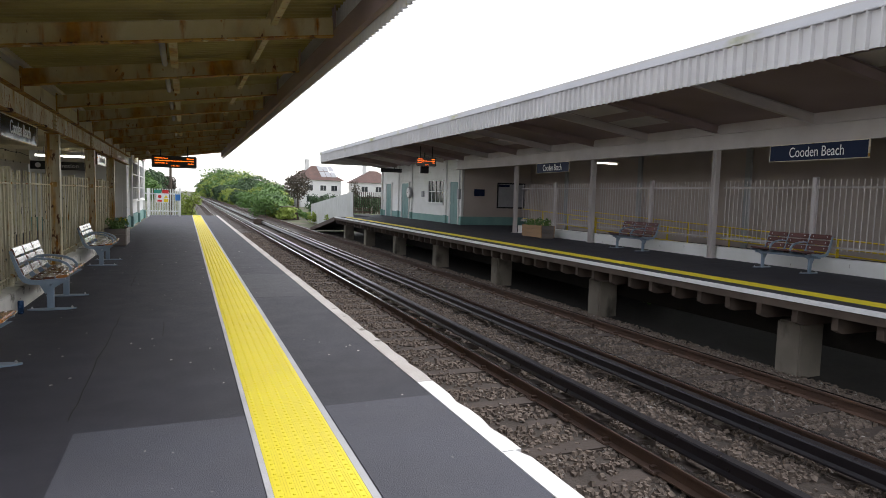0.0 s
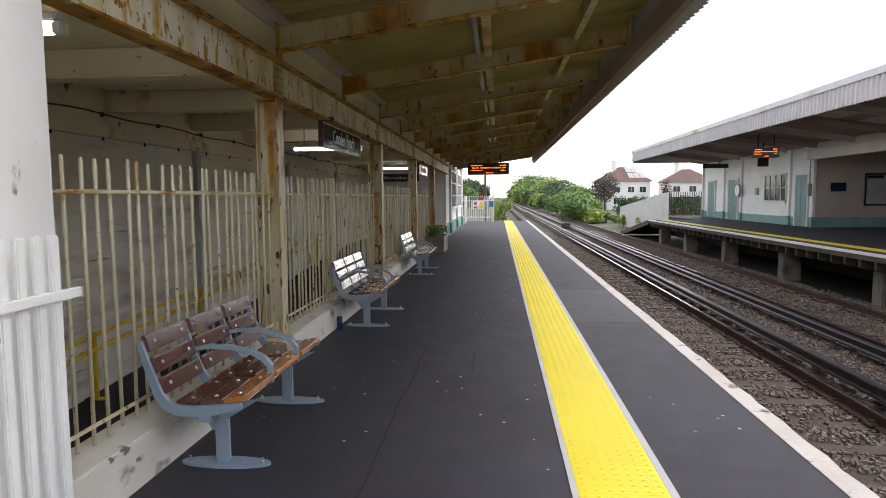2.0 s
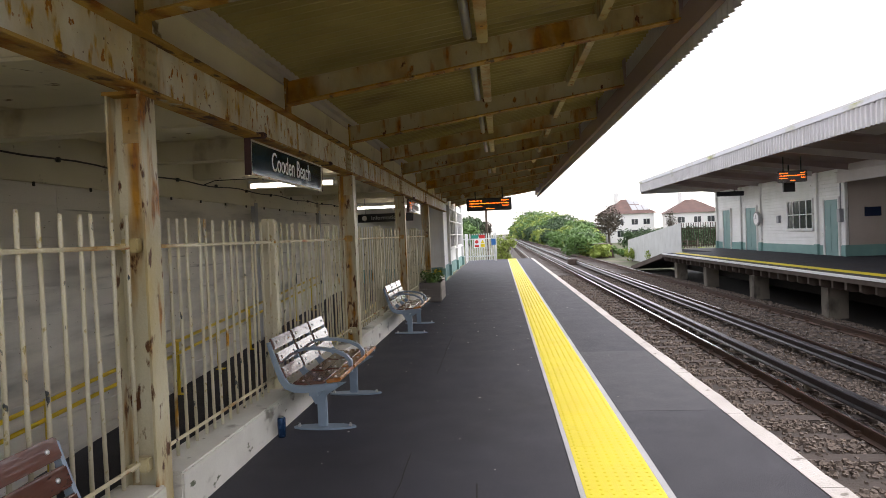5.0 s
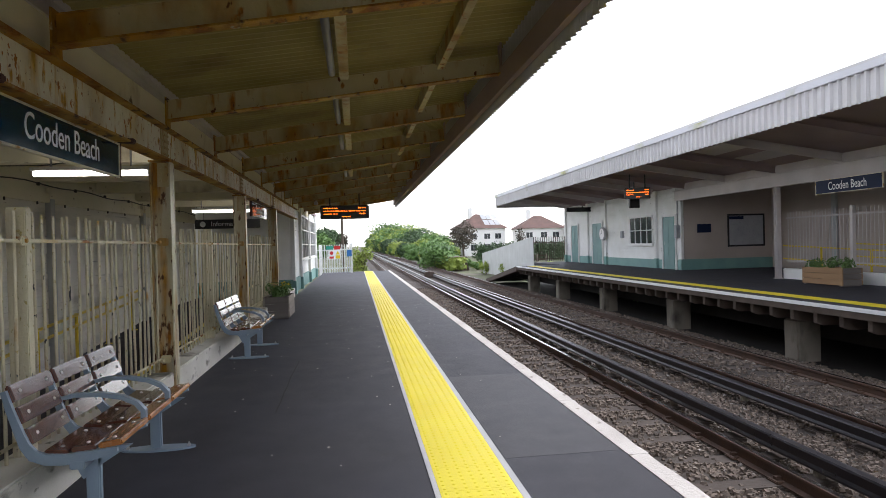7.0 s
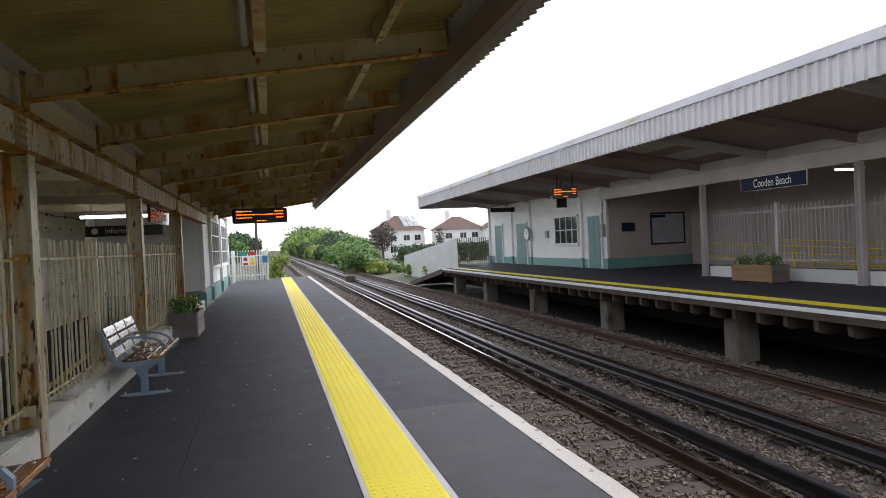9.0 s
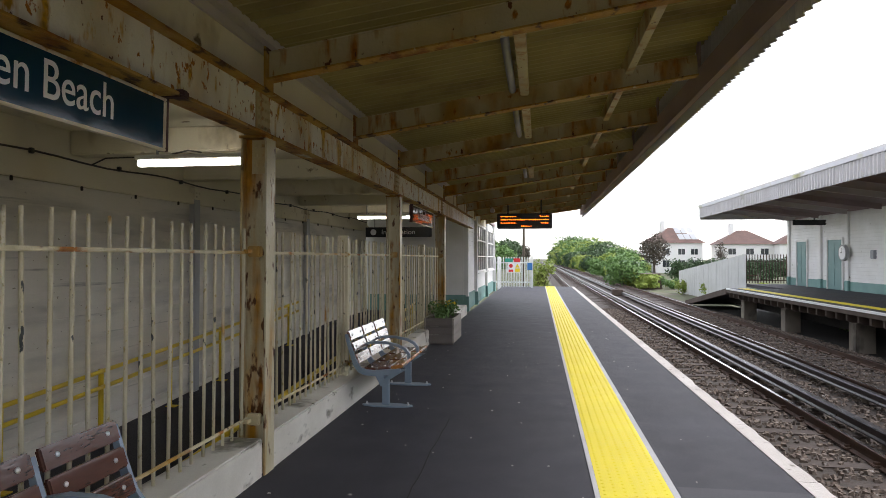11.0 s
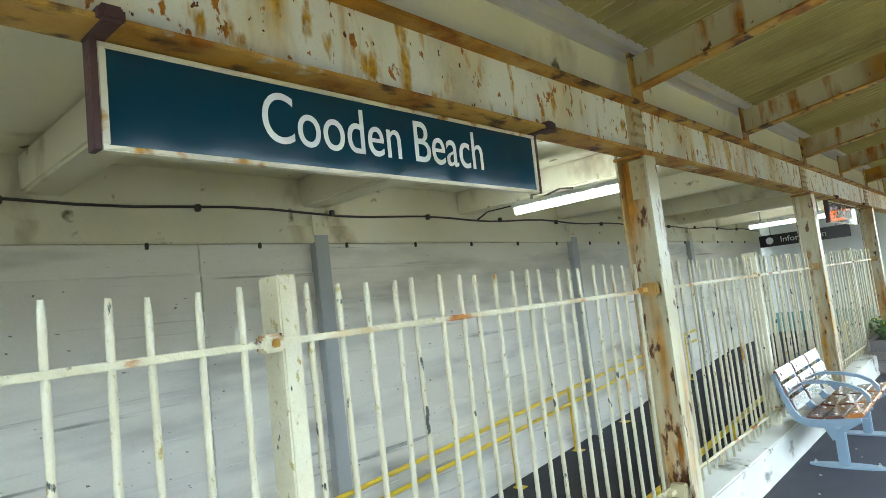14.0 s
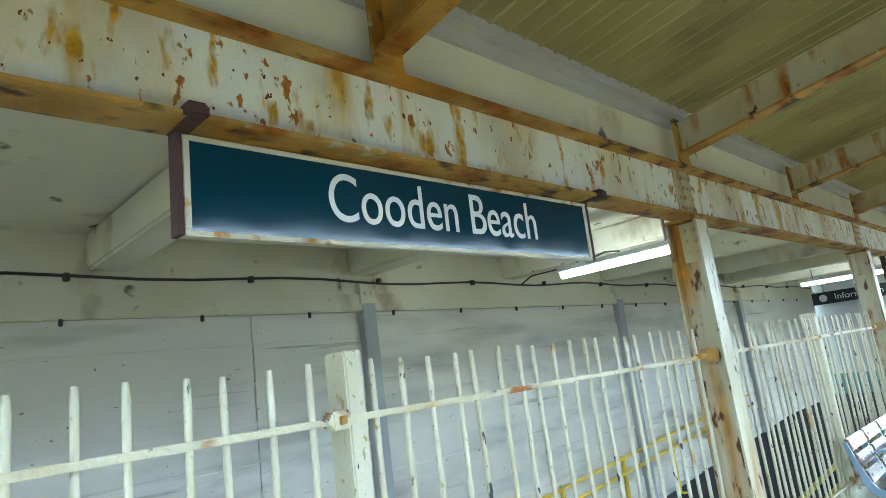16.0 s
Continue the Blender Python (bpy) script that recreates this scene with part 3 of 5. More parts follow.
def strip_lamp(y, lit=False):
    d = thing("canopy_lamp", -.62, y, z_at(-.62) + .10, "unlit strip lamp with a bright reflector beside a cable duct", "lamp", "canopy strip lamps")
    part("tube_housing", Build().tube([(0, -.75, 0), (0, .75, 0)], .035, 10), M_GREY_STEEL, d, smooth=True)
    part("duct", Build().bevel_box(.07, .16, -.95, .95, -.01, .09, .008), M_STEEL, d)
    for yy in (-.6, .55):
        part("bracket", Build().box(-.03, .03, yy, yy + .05, .03, .24), M_STEEL, d)


for y in (9.05, 11.4, 13.8, 16.05, 20.3):
    strip_lamp(y)

# ---- fence ----
M_FENCE_RAIL = material("cream_rail_rusting", (.66, .62, .46), .45, second=(.56, .48, .28), scale=2.0, grain=.05, bump=.35, bump_scale=45,
                        spots=(((.52, .30, .05), 3.0, (.54, .66), .8, (1, .6, 1)), (RUST, 9.0, (.58, .66), .9, (1, .5, 1)), ((.10, .04, .02), 14.0, (.64, .70), .9, (1, 1, 1))))
pick = Build().tube([(0, 0, .31), (0, 0, 1.72), (0, 0, 1.765)], [.0108, .0108, .008], 10).mesh("picket")
FX = -2.44


def fence_bay(y0, y1, post, first):
    f = thing("fence_panel", FX, y0, 0, "cream-painted metal bar fence, chipped and rusting", "fence", "platform fence")
    places = []
    yy = first
    while yy < y1 - .12:
        if post is None or not -.05 < yy - post < .11:
            places.append(yy - y0)
        yy += .1245
    for k, yy in enumerate(places):
        p = part("picket", pick, M_PICKET, f, smooth=True)
        p.location = (0, yy, .006 * math.sin(k * 5.1))
        p.rotation_euler = (.006 * math.sin(k * 2.7), .008 * math.sin(k * 1.9), 0)
    for z, nm in ((1.592, "top_rail"), (.41, "bottom_rail")):
        part(nm, Build().bevel_box(.010, .024, .06, y1 - y0 - .06, z - .011, z + .011, .004), M_FENCE_RAIL, f, "rail with rust along its paint")
    if post is not None:
        part("post", Build().bevel_box(-.10, .015, post - y0 + .0, post - y0 + .07, .27, 1.80, .006), M_PICKET, f, "pale square fence post")
        for z in (1.592, .41):
            lug = part("lug", Build().bevel_box(-.03, .03, post - y0 - .07, post - y0 + .002, z - .028, z + .028, .008), M_FENCE_RAIL, f, "rusting bolted rail lug")
            part("bolt", Build().bevel_box(.03, .043, post - y0 - .05, post - y0 - .024, z - .013, z + .013, .004), M_RUSTY, lug)


fence_bay(5.05, 8.07, None, 5.30)
fence_bay(8.07, 12.74, 10.09, 8.217)
fence_bay(12.74, 17.08, 15.0, 12.93)
fence_bay(17.08, 21.3, 19.55, 17.25)


# ---- space behind the fence: wall, ceiling, ramp ----
structure("wall_back", Build().box(WALL_X - .25, WALL_X, -10, 26.2, -2.2, 2.33), M_BOARD, "white-painted board-marked wall behind the ramp", "wall")
boards = thing("wall_boards", WALL_X, 0, 0, "long painted boards with fine joints on the wall", "wall boards", kind="structure")
for k in range(13):
    zz = -1.45 + .295 * k
    for j, (a, b2) in enumerate(((-9, 4.1), (4.4, 11.3), (11.3, 18.6), (18.6, 26.1))):
        o = .9 * math.sin(k * 2.1 + j) if 0 < j < 3 else 0
        part("board", Build().bevel_box(-.01, .018 + .007 * math.sin(k * 1.7 + j), a + .004, b2 - .004, zz + .009, zz + .284, .004), M_BOARD, boards)
structure("wall_beam", Build().bevel_box(WALL_X - .25, WALL_X + .09, -10, 26.2, 2.33, 2.49, .01).box(WALL_X - .25, WALL_X + .04, -10, 26.2, 2.49, 2.92), M_CEIL, "cream wall beam with a ledge below the ceiling", "beam")
structure("ceiling", Build().box(WALL_X - .25, COL_X - .05, -10, 33, 2.92, 3.06), M_CEIL, "cream-painted flat ceiling with stains", "ceiling")
for y in (1.65, 3.8, 5.95, 8.1, 10.25, 12.4, 14.55, 16.7, 18.85, 21.0, 23.15):
    structure("ceiling_beam", Build().bevel_box(WALL_X + .04, COL_X - .052, y - .13, y + .13, 2.66, 2.925, .02), M_CEIL, "cream cross beam with flaking paint", "beam")
for y in (3.6, 8.0, 12.43, 16.87, 21.3):
    p = thing("pilaster", WALL_X, y, 0, "grey-painted steel pilaster against the wall", "pilaster", "wall pilasters")
    part("shaft", Build().bevel_box(.0, .10, -.075, .075, -2.0, 2.42, .006), M_PILASTER, p)
    part("cap", Build().box(0, .105, -.09, .09, 2.40, 2.58).box(.105, .118, -.05, -.02, 2.48, 2.51).box(.105, .118, .02, .05, 2.48, 2.51), M_CEIL, p)
cable = Build()
pts = []
for k in range(80):
    y = -4 + k * .38
    pts.append((WALL_X + .06, y, 2.612 + .018 * math.sin(k * 1.1) + .01 * math.sin(k * .37)))
cable.tube(pts, .011, 6)
tagged(part("wall_cable", cable, M_CABLE), "dark cable clipped along the wall beam", "cable")
for k in range(22):
    cl = Build().bevel_box(WALL_X + .04, WALL_X + .085, -3 + 1.3 * k - .02, -3 + 1.3 * k + .02, 2.587, 2.642, .006)
    tagged(part("cable_clip", cl, M_CABLE), "small dark cable clip on the wall beam", "clip", "cable clips")

for k in range(30):
    stub = Build().bevel_box(WALL_X + .075, WALL_X + .10, -2 + .92 * k - .012, -2 + .92 * k + .012, 2.285, 2.334, .005)
    tagged(part("hook", stub, M_CABLE), "small dark hook under the wall ledge", "hook", "ledge hooks")
spur = Build().tube([(WALL_X + .06, 14.75, 2.60), (WALL_X + .3, 14.66, 2.655), (-4.4, 14.64, 2.655), (-3.9, 14.3, 2.65), (-3.55, 13.94, 2.56)], .009, 6)
tagged(part("lamp_cable", spur, M_CABLE), "thin dark cable running to the tube light", "cable")

ramp_z = lambda y: min(0.0, -.55 + (y - 14.4) * .065)
rb = Build()
for a, b2 in ((-10, 22.86), (22.86, 27.5)):
    rb.sweep([[(x, y, ramp_z(y) - d) for x, d in ((WALL_X, 0), (-2.6, 0), (-2.6, .2), (WALL_X, .2))] for y in (a, b2)])
structure("ramp", rb, M_ASPHALT, "dark tarmac ramp sloping down beside the wall", "ramp")


def handrail(x, y0, y1, step, side):
    h = thing("handrail", x, 0, 0, "double yellow tubular handrail beside the ramp", "handrail", "ramp handrails")
    for dz in (.80, .62):
        pts = [(0, y0, ramp_z(y0) + dz), (0, y1, ramp_z(y1) + dz)]
        part("rail", Build().tube(pts, .025, 8), M_HANDRAIL, h, smooth=True)
    y = y0 + .3
    while y < y1:
        part("post", Build().tube([(-.03 * side, y, ramp_z(y)), (-.03 * side, y, ramp_z(y) + .82)], .028, 8).box(-.07, .07, y - .05, y + .05, ramp_z(y), ramp_z(y) + .012), M_HANDRAIL, h)
        y += step


handrail(-5.22, 5.2, 20.6, 1.33, 1)
handrail(-2.80, 5.2, 20.6, 1.33, -1)


def tube_light(x0, x1, y, z=2.50):
    t = thing("tube_light", (x0 + x1) / 2, y, z, "lit fluorescent tube hung across the ceiling", "lamp", "tube lights")
    h = (x1 - x0) / 2
    part("tube", Build().tube([(-h, 0, 0), (h, 0, 0)], .032, 10), M_TUBE, t, "glowing white tube", True)
    part("housing", Build().bevel_box(-h - .03, h + .03, -.04, .04, .034, .08, .008), M_WHITE, t)
    for hx in (-h * .7, h * .7):
        part("hanger", Build().box(hx - .01, hx + .01, -.01, .01, .08, .45), M_GREY_STEEL, t)
    part("end_cap", Build().bevel_box(h, h + .06, -.035, .035, -.035, .035, .01), M_WHITE, t)


tube_light(-4.18, -2.90, 13.92, 2.46)
tube_light(-4.40, -3.0, 22.0, 2.46)
tube_light(-4.20, -2.74, 5.72, 2.46)


def words(text, size, mat, parent, loc, rot, width=None):
    c = bpy.data.curves.new("lettering", "FONT")
    c.body, c.size, c.extrude = text, size, .0015
    c.align_x, c.align_y = "CENTER", "CENTER"
    c.materials.append(mat)
    o = new("lettering", c)
    o.parent = parent
    o.location, o.rotation_euler = loc, [radians(a) for a in rot]
    if width:
        bpy.context.view_layer.update()
        w = max(v[0] for v in o.bound_box) - min(v[0] for v in o.bound_box)
        o.scale = (width / w, 1, 1)
    return o


def name_sign(x, y0, y1, z0, z1, face, mat_face, label, text_w, clear=0):
    s = thing("station_sign", x, (y0 + y1) / 2, (z0 + z1) / 2, label, "sign", "station name signs")
    hy, hz, d = (y1 - y0) / 2, (z1 - z0) / 2, face
    if clear:
        s.rotation_euler = (0, radians(1.0), 0)
    part("panel", Build().box(-.012, .012, -hy + .02, hy - .02, -hz + .012, hz - .012), mat_face, s, "dark blue glossy face")
    fr = Build()
    for a in ((-hy, hy, hz - .016, hz), (-hy, hy, -hz, -hz + .016), (-hy, -hy + .022, -hz + .016, hz - .016), (hy - .022, hy, -hz + .016, hz - .016)):
        fr.bevel_box(-.016, .018, a[0], a[1], a[2], a[3], .003)
    part("frame", fr, M_FRAME, s, "white frame with rusting edges")
    if clear:
        part("strap", Build().box(-.03, .022, -hy - .018, -hy - .001, -hz, hz + clear), M_STRAP, s)
        part("strap", Build().box(-.03, .022, hy + .001, hy + .012, -hz, hz + clear), M_STRAP, s)
        part("hook", Build().bevel_box(-.03, .148, -hy - .035, -hy + .03, hz + .0, hz + .045, .01), M_STRAP, s)
        part("hook", Build().bevel_box(-.03, .146, hy - .05, hy + .012, hz + .0, hz + .04, .01), M_STRAP, s)
    words("Cooden Beach", .255 * (z1 - z0) / .31, M_LETTER, s, (d * .0145, .025 if clear else 0, .008 if clear else -.008), (90, 0, 90 * d), text_w)


name_sign(-2.42, 9.60, 11.61, 2.142, 2.434, 1, M_SIGN, "dark blue station name sign hung under the girder", 1.105, .01)
name_sign(-2.42, 18.4, 20.45, 2.142, 2.434, 1, M_SIGN, "dark blue station name sign hung under the girder", 1.105, .01)

info = thing("information_sign", -4.26, 25.5, 2.28, "black information sign with white letters under the ceiling", "sign")
part("panel", Build().bevel_box(-.95, .95, -.03, .03, -.14, .14, .006), M_BLACK, info)
words("Information", .19, M_LETTER, info, (.0, -.033, 0), (90, 0, 0), .95)
part("symbol", Build().sweep([[(-.72 + r * math.cos(a), y, r * math.sin(a)) for a in (k * math.pi / 10 for k in range(20))] for r, y in ((.085, -.031), (.085, -.034))]), M_LETTER, info, "white round symbol")
for hx in (-.69, .69):
    part("hanger", Build().box(hx - .01, hx + .01, -.01, .01, .14, .62), M_GREY_STEEL, info)

# ---- benches ----


def bench_slat(length, width, thick, mat_name):
    return Build().bevel_box(-width / 2, width / 2, -length / 2, length / 2, -thick / 2, thick / 2, .008).mesh(mat_name)


SL = .455
bolt_mesh = Build().tube([(0, 0, 0), (0, 0, .004), (0, 0, .007)], [.0125, .011, .004], 10).mesh("bolt")


def flat_bar(b, pts, y, half, thick):
    """A curved flat bar in the x, z plane at y."""
    loops = []
    for i, p in enumerate(pts):
        a, c = Vector(pts[max(i - 1, 0)]), Vector(pts[min(i + 1, len(pts) - 1)])
        d = (c - a).normalized()
        nrm = Vector((-d.y, d.x)) * (half[i] if isinstance(half, (list, tuple)) else half)
        loops.append([(p[0] + nrm.x, y - thick, p[1] + nrm.y), (p[0] + nrm.x, y + thick, p[1] + nrm.y), (p[0] - nrm.x, y + thick, p[1] - nrm.y), (p[0] - nrm.x, y - thick, p[1] - nrm.y)])
    return b.sweep(loops)


SIDE = [(-.375, .765), (-.345, .66), (-.305, .54), (-.275, .46), (-.235, .405), (-.17, .378), (-.08, .372), (.05, .385), (.14, .398), (.20, .41)]


def bench(wood, front):
    seat_slat, front_slat, back_slat = bench_slat(SL, .128, .034, "seat_slat"), bench_slat(SL, .128, .034, "seat_slat"), bench_slat(SL, .097, .030, "back_slat")
    b = thing("bench", 0, 0, 0, "three-seat bench with brown slats and a blue-grey metal frame", "bench", "platform benches")
    for y in (.0, 1.12):
        leg = thing("leg", 0, y, 0, "", "")
        leg.parent = b
        part("base_plate", Build().disc(.02, 0, 0, .014, .27, .075, 24), M_BLUEGREY, leg)
        part("stem", Build().bevel_box(-.035, .045, -.022, .022, .014, .36, .008), M_BLUEGREY, leg)
        part("gusset", Build().sweep([[(x, yy, z) for x, z in ((-.05, .20), (.05, .28), (.22, .385), (-.17, .37), (-.10, .30))] for yy in (-.014, .014)]), M_BLUEGREY, leg)
        for sx in (-.20, .24):
            part("foot_bolt", Build().disc(sx, 0, .014, .028, .014, .014, 6).disc(sx, 0, .028, .042, .008, .008, 6), M_BOLT, leg)
    part("seat_beam", Build().bevel_box(-.05, .03, -.19, 1.31, .315, .365, .006), M_BLUEGREY, b)
    for y in (-.175, .312, .808, 1.295):
        part("side_frame", flat_bar(Build(), SIDE, y, [.014, .018, .022, .026, .03, .03, .03, .028, .022, .012], .012), M_BLUEGREY, b)
    for y in (.312, .808):
        arm = [(-.325, .60), (-.21, .622), (-.07, .618), (.06, .592), (.145, .55), (.185, .50), (.185, .455), (.165, .42)]
        part("armrest", flat_bar(Build(), arm, y, [.010, .013, .014, .014, .015, .016, .016, .012], .020), M_BLUEGREY, b)
    for k in range(3):
        yc = .064 + .496 * k
        for j, (x, z, tilt) in enumerate(((-.125, .405, 6), (.015, .418, -4), (.155, .438, -8), )):
            s = part("seat_slat", front_slat if j == 2 else seat_slat, front if j == 2 else wood, b)
            s.location, s.rotation_euler = (x, yc, z), (0, radians(tilt), 0)
            for sy in (-.15, .15):
                part("bolt", bolt_mesh, M_BOLT, s).location = (0, sy, .017)
        for x, z in ((-.268, .535), (-.310, .655), (-.352, .775)):
            s = part("back_slat", back_slat, wood, b)
            s.location, s.rotation_euler = (x, yc, z - .03), (0, radians(71), 0)
            for sy in (-.15, .15):
                part("bolt", bolt_mesh, M_BOLT, s).location = (0, sy, .015)
    return b


first_bench = bench(M_WOOD, M_WOOD_OR)
first_bench.matrix_basis = pose(-2.0, 5.93, 0)
for y, x in ((9.84, -1.98), (14.84, -1.96)):
    copy_thing(first_bench, pose(x, y, 0))
far_bench = bench(M_WOOD_DULL, M_WOOD_DULL)
far_bench.matrix_basis = pose(11.42, 15.62, FAR_Z, 0, 0, 180)
for y in (10.60, 5.6):
    copy_thing(far_bench, pose(11.42, y, FAR_Z, 0, 0, 180))

can = thing("drink_can", -2.25, 9.60, 0, "blue crumpled drink can on the platform by the plinth", "can")
M_CAN = material("blue_can", (.02, .05, .12), .25, metal=.6, second=(.03, .08, .18), scale=20, grain=.05, bump=.1)
part("body", Build().tube([(0, 0, 0), (0, 0, .008), (0, 0, .15), (0, 0, .165)], [.026, .033, .033, .027], 16), M_CAN, can, smooth=True)
part("lid", Build().disc(0, 0, .165, .168, .026, .026, 16), M_BOLT, can, "bright metal lid")


# ---- planters ----


def leaf_cloud(name, blobs, count, size, seed, up=.3):
    """Small folded leaves strewn through a set of ellipsoids."""
    rnd = np.random.default_rng(seed)
    vol = np.array([b[3] * b[4] * b[5] for b in blobs]) ** (2 / 3)
    pick_b = rnd.choice(len(blobs), count, p=vol / vol.sum())
    bl = np.array(blobs)[pick_b]
    d = rnd.normal(0, 1, (count, 3))
    d /= np.linalg.norm(d, axis=1)[:, None]
    r = rnd.uniform(.55, 1.0, count) ** .6
    wob = 1 + .22 * np.sin(d[:, 0] * 5 + bl[:, 0]) * np.sin(d[:, 1] * 4 + bl[:, 1] * 2) + .12 * np.sin(d[:, 2] * 9 + bl[:, 0])
    c = bl[:, :3] + d * bl[:, 3:6] * (r * wob)[:, None]
    nrm = d + rnd.normal(0, .55, (count, 3)) + (0, 0, up)
    nrm /= np.linalg.norm(nrm, axis=1)[:, None]
    t = np.cross(nrm, rnd.normal(0, 1, (count, 3)))
    t /= np.linalg.norm(t, axis=1)[:, None] + 1e-9
    w = np.cross(nrm, t)
    s = (size * rnd.uniform(.5, 1.3, count))[:, None]
    v = np.stack([c - t * s, c + w * s * .5 + nrm * s * .12, c + t * s, c - w * s * .5 + nrm * s * .12], 1).reshape(-1, 3)
    me = bpy.data.meshes.new(name)
    n = np.arange(count) * 4
    me.from_pydata([tuple(p) for p in v], [], [tuple(q) for a in n for q in ((a, a + 1, a + 2), (a, a + 2, a + 3))])
    return me


def planter(x, y, z, lx, ly, h, mat_long, mat_end, label, group, flowers, seed):
    p = thing("planter", x, y, z, label, "planter", group)
    n = 3
    for k in range(n):
        a, b2 = .03 + (h - .03) * k / n, .03 + (h - .03) * (k + 1) / n - .006
        part("long_board", Build().bevel_box(-lx / 2, -lx / 2 + .03, -ly / 2, ly / 2, a, b2, .005), mat_end, p)
        part("long_board", Build().bevel_box(lx / 2 - .03, lx / 2, -ly / 2, ly / 2, a, b2, .005), mat_end, p)
        part("end_board", Build().bevel_box(-lx / 2 + .031, lx / 2 - .031, -ly / 2 + .004, -ly / 2 + .03, a, b2, .005), mat_long, p)
        part("end_board", Build().bevel_box(-lx / 2 + .031, lx / 2 - .031, ly / 2 - .03, ly / 2 - .004, a, b2, .005), mat_long, p)
    part("soil", Build().box(-lx / 2 + .03, lx / 2 - .03, -ly / 2 + .03, ly / 2 - .03, h - .10, h - .05), M_BALLAST, p)
    for yy in (-ly / 2 + .05, ly / 2 - .12):
        part("foot", Build().box(-lx / 2 + .02, lx / 2 - .02, yy, yy + .07, 0, .03), mat_long, p)
    rr = random.Random(seed)
    blobs = [(rr.uniform(-lx / 2 + .1, lx / 2 - .1), rr.uniform(-ly / 2 + .1, ly / 2 - .1), h + .05 + rr.uniform(0, .1), .13, .15, .13) for _ in range(9)]
    part("foliage", leaf_cloud("foliage", blobs, 900, .035, seed), M_LEAF, p, "leafy green bedding plants")
    if flowers:
        part("blossom", leaf_cloud("blossom", [(bx, by, bz + .08, .10, .12, .06) for bx, by, bz, *_ in blobs[:4]], 60, .03, seed + 1), M_FLOWER, p, "small yellow flowers")


planter(-2.13, 19.98, 0, .54, 1.10, .48, M_PLANTER, M_PLANTER_END, "grey weathered timber planter with green leaves and yellow flowers", "planters", True, 5)
planter(11.35, 20.0, FAR_Z, .55, 1.35, .45, M_PLANTER, M_PLANTER_F, "honey-coloured timber planter with low green plants", "planters", False, 8)

# ---- near station building ----
BX, BY0, BY1 = -2.50, 26.4, 38.4
structure("wall_station", Build().box(-5.6, BX, BY0 + .001, BY1, .02, 3.05), M_WHITE, "white weatherboarded station building wall", "wall")
wb = Build()
for k in range(17):
    zz = .50 + .145 * k
    wb.sweep([[(BX + d, yy, zz + h) for d, h in ((.0, 0), (.026, 0), (.008, .145), (.0, .145))] for yy in (BY0 + .25, BY1)])
    wb.sweep([[(xx, BY0 - d, zz + h) for d, h in ((.0, 0), (.026, 0), (.008, .145), (.0, .145))] for xx in (-5.39, BX - .02)])
structure("wall_weatherboards", wb, M_WHITE, "overlapping white weatherboards", "weatherboards")
structure("wall_dado", Build().bevel_box(BX - .02, BX + .05, BY0 - .05, BY1, 0, .48, .01).bevel_box(-5.39, BX - .021, BY0 - .05, BY0 + .02, 0, .48, .01), M_GREEN, "pale green painted base of the station wall", "dado")
for y in (BY0 + .10, 29.2, 33.4, 37.6):
    q = thing("wall_pilaster", BX, y, 0, "white timber pilaster with a green foot", "pilaster", "station pilasters")
    part("shaft", Build().bevel_box(.0, .12, -.13, .13, .42, 3.04, .012), M_WHITE, q)
    part("foot", Build().bevel_box(.0, .15, -.17, .17, 0, .44, .012), M_GREEN, q)


def sash(name, axis_pos, y0, y1, z0, z1, side, cols, rows, label):
    w = thing(name, axis_pos, (y0 + y1) / 2, 0, label, "window", kind="structure")
    hy = (y1 - y0) / 2
    fr = Build()
    for a in ((-hy, hy, z1 - .07, z1), (-hy, hy, z0, z0 + .07), (-hy, -hy + .07, z0, z1), (hy - .07, hy, z0, z1)):
        fr.bevel_box(min(.0, side * .06), max(0, side * .06), a[0], a[1], a[2], a[3], .006)
    part("window_frame", fr, M_WHITE, w)
    bars = Build()
    for k in range(1, cols):
        yy = -hy + 2 * hy * k / cols
        bars.box(min(side * .02, side * .05), max(side * .02, side * .05), yy - .018, yy + .018, z0 + .07, z1 - .07)
    for k in range(1, rows):
        zz = z0 + (z1 - z0) * k / rows
        bars.box(min(side * .02, side * .048), max(side * .02, side * .048), -hy + .07, hy - .07, zz - .02, zz + .02)
    part("glazing_bar", bars, M_WHITE, w)
    part("pane", Build().box(min(side * .012, side * .02), max(side * .012, side * .02), -hy + .06, hy - .06, z0 + .06, z1 - .06), M_GLASS, w)
    part("window_sill", Build().bevel_box(min(0, side * .11), max(0, side * .11), -hy - .05, hy + .05, z0 - .05, z0, .008), M_WHITE, w)


sash("window_1", BX + .02, 29.5, 33.0, 1.05, 2.75, 1, 4, 3, "white-framed multi-pane window of the station building")
sash("window_2", BX + .02, 33.8, 37.2, 1.05, 2.75, 1, 4, 3, "white-framed multi-pane window of the station building")
structure("roof_back", Build().box(-6.2, COL_X - .05, -10, BY1 + .6, 3.07, 3.2), M_FSOFFIT, "flat roof slab over the ramp and building", "roof")
structure("wall_behind", Build().box(-5.6, -2.62, 4.2, 4.4, -2.2, 2.92), M_BOARD, "white wall that closes the ramp", "wall")

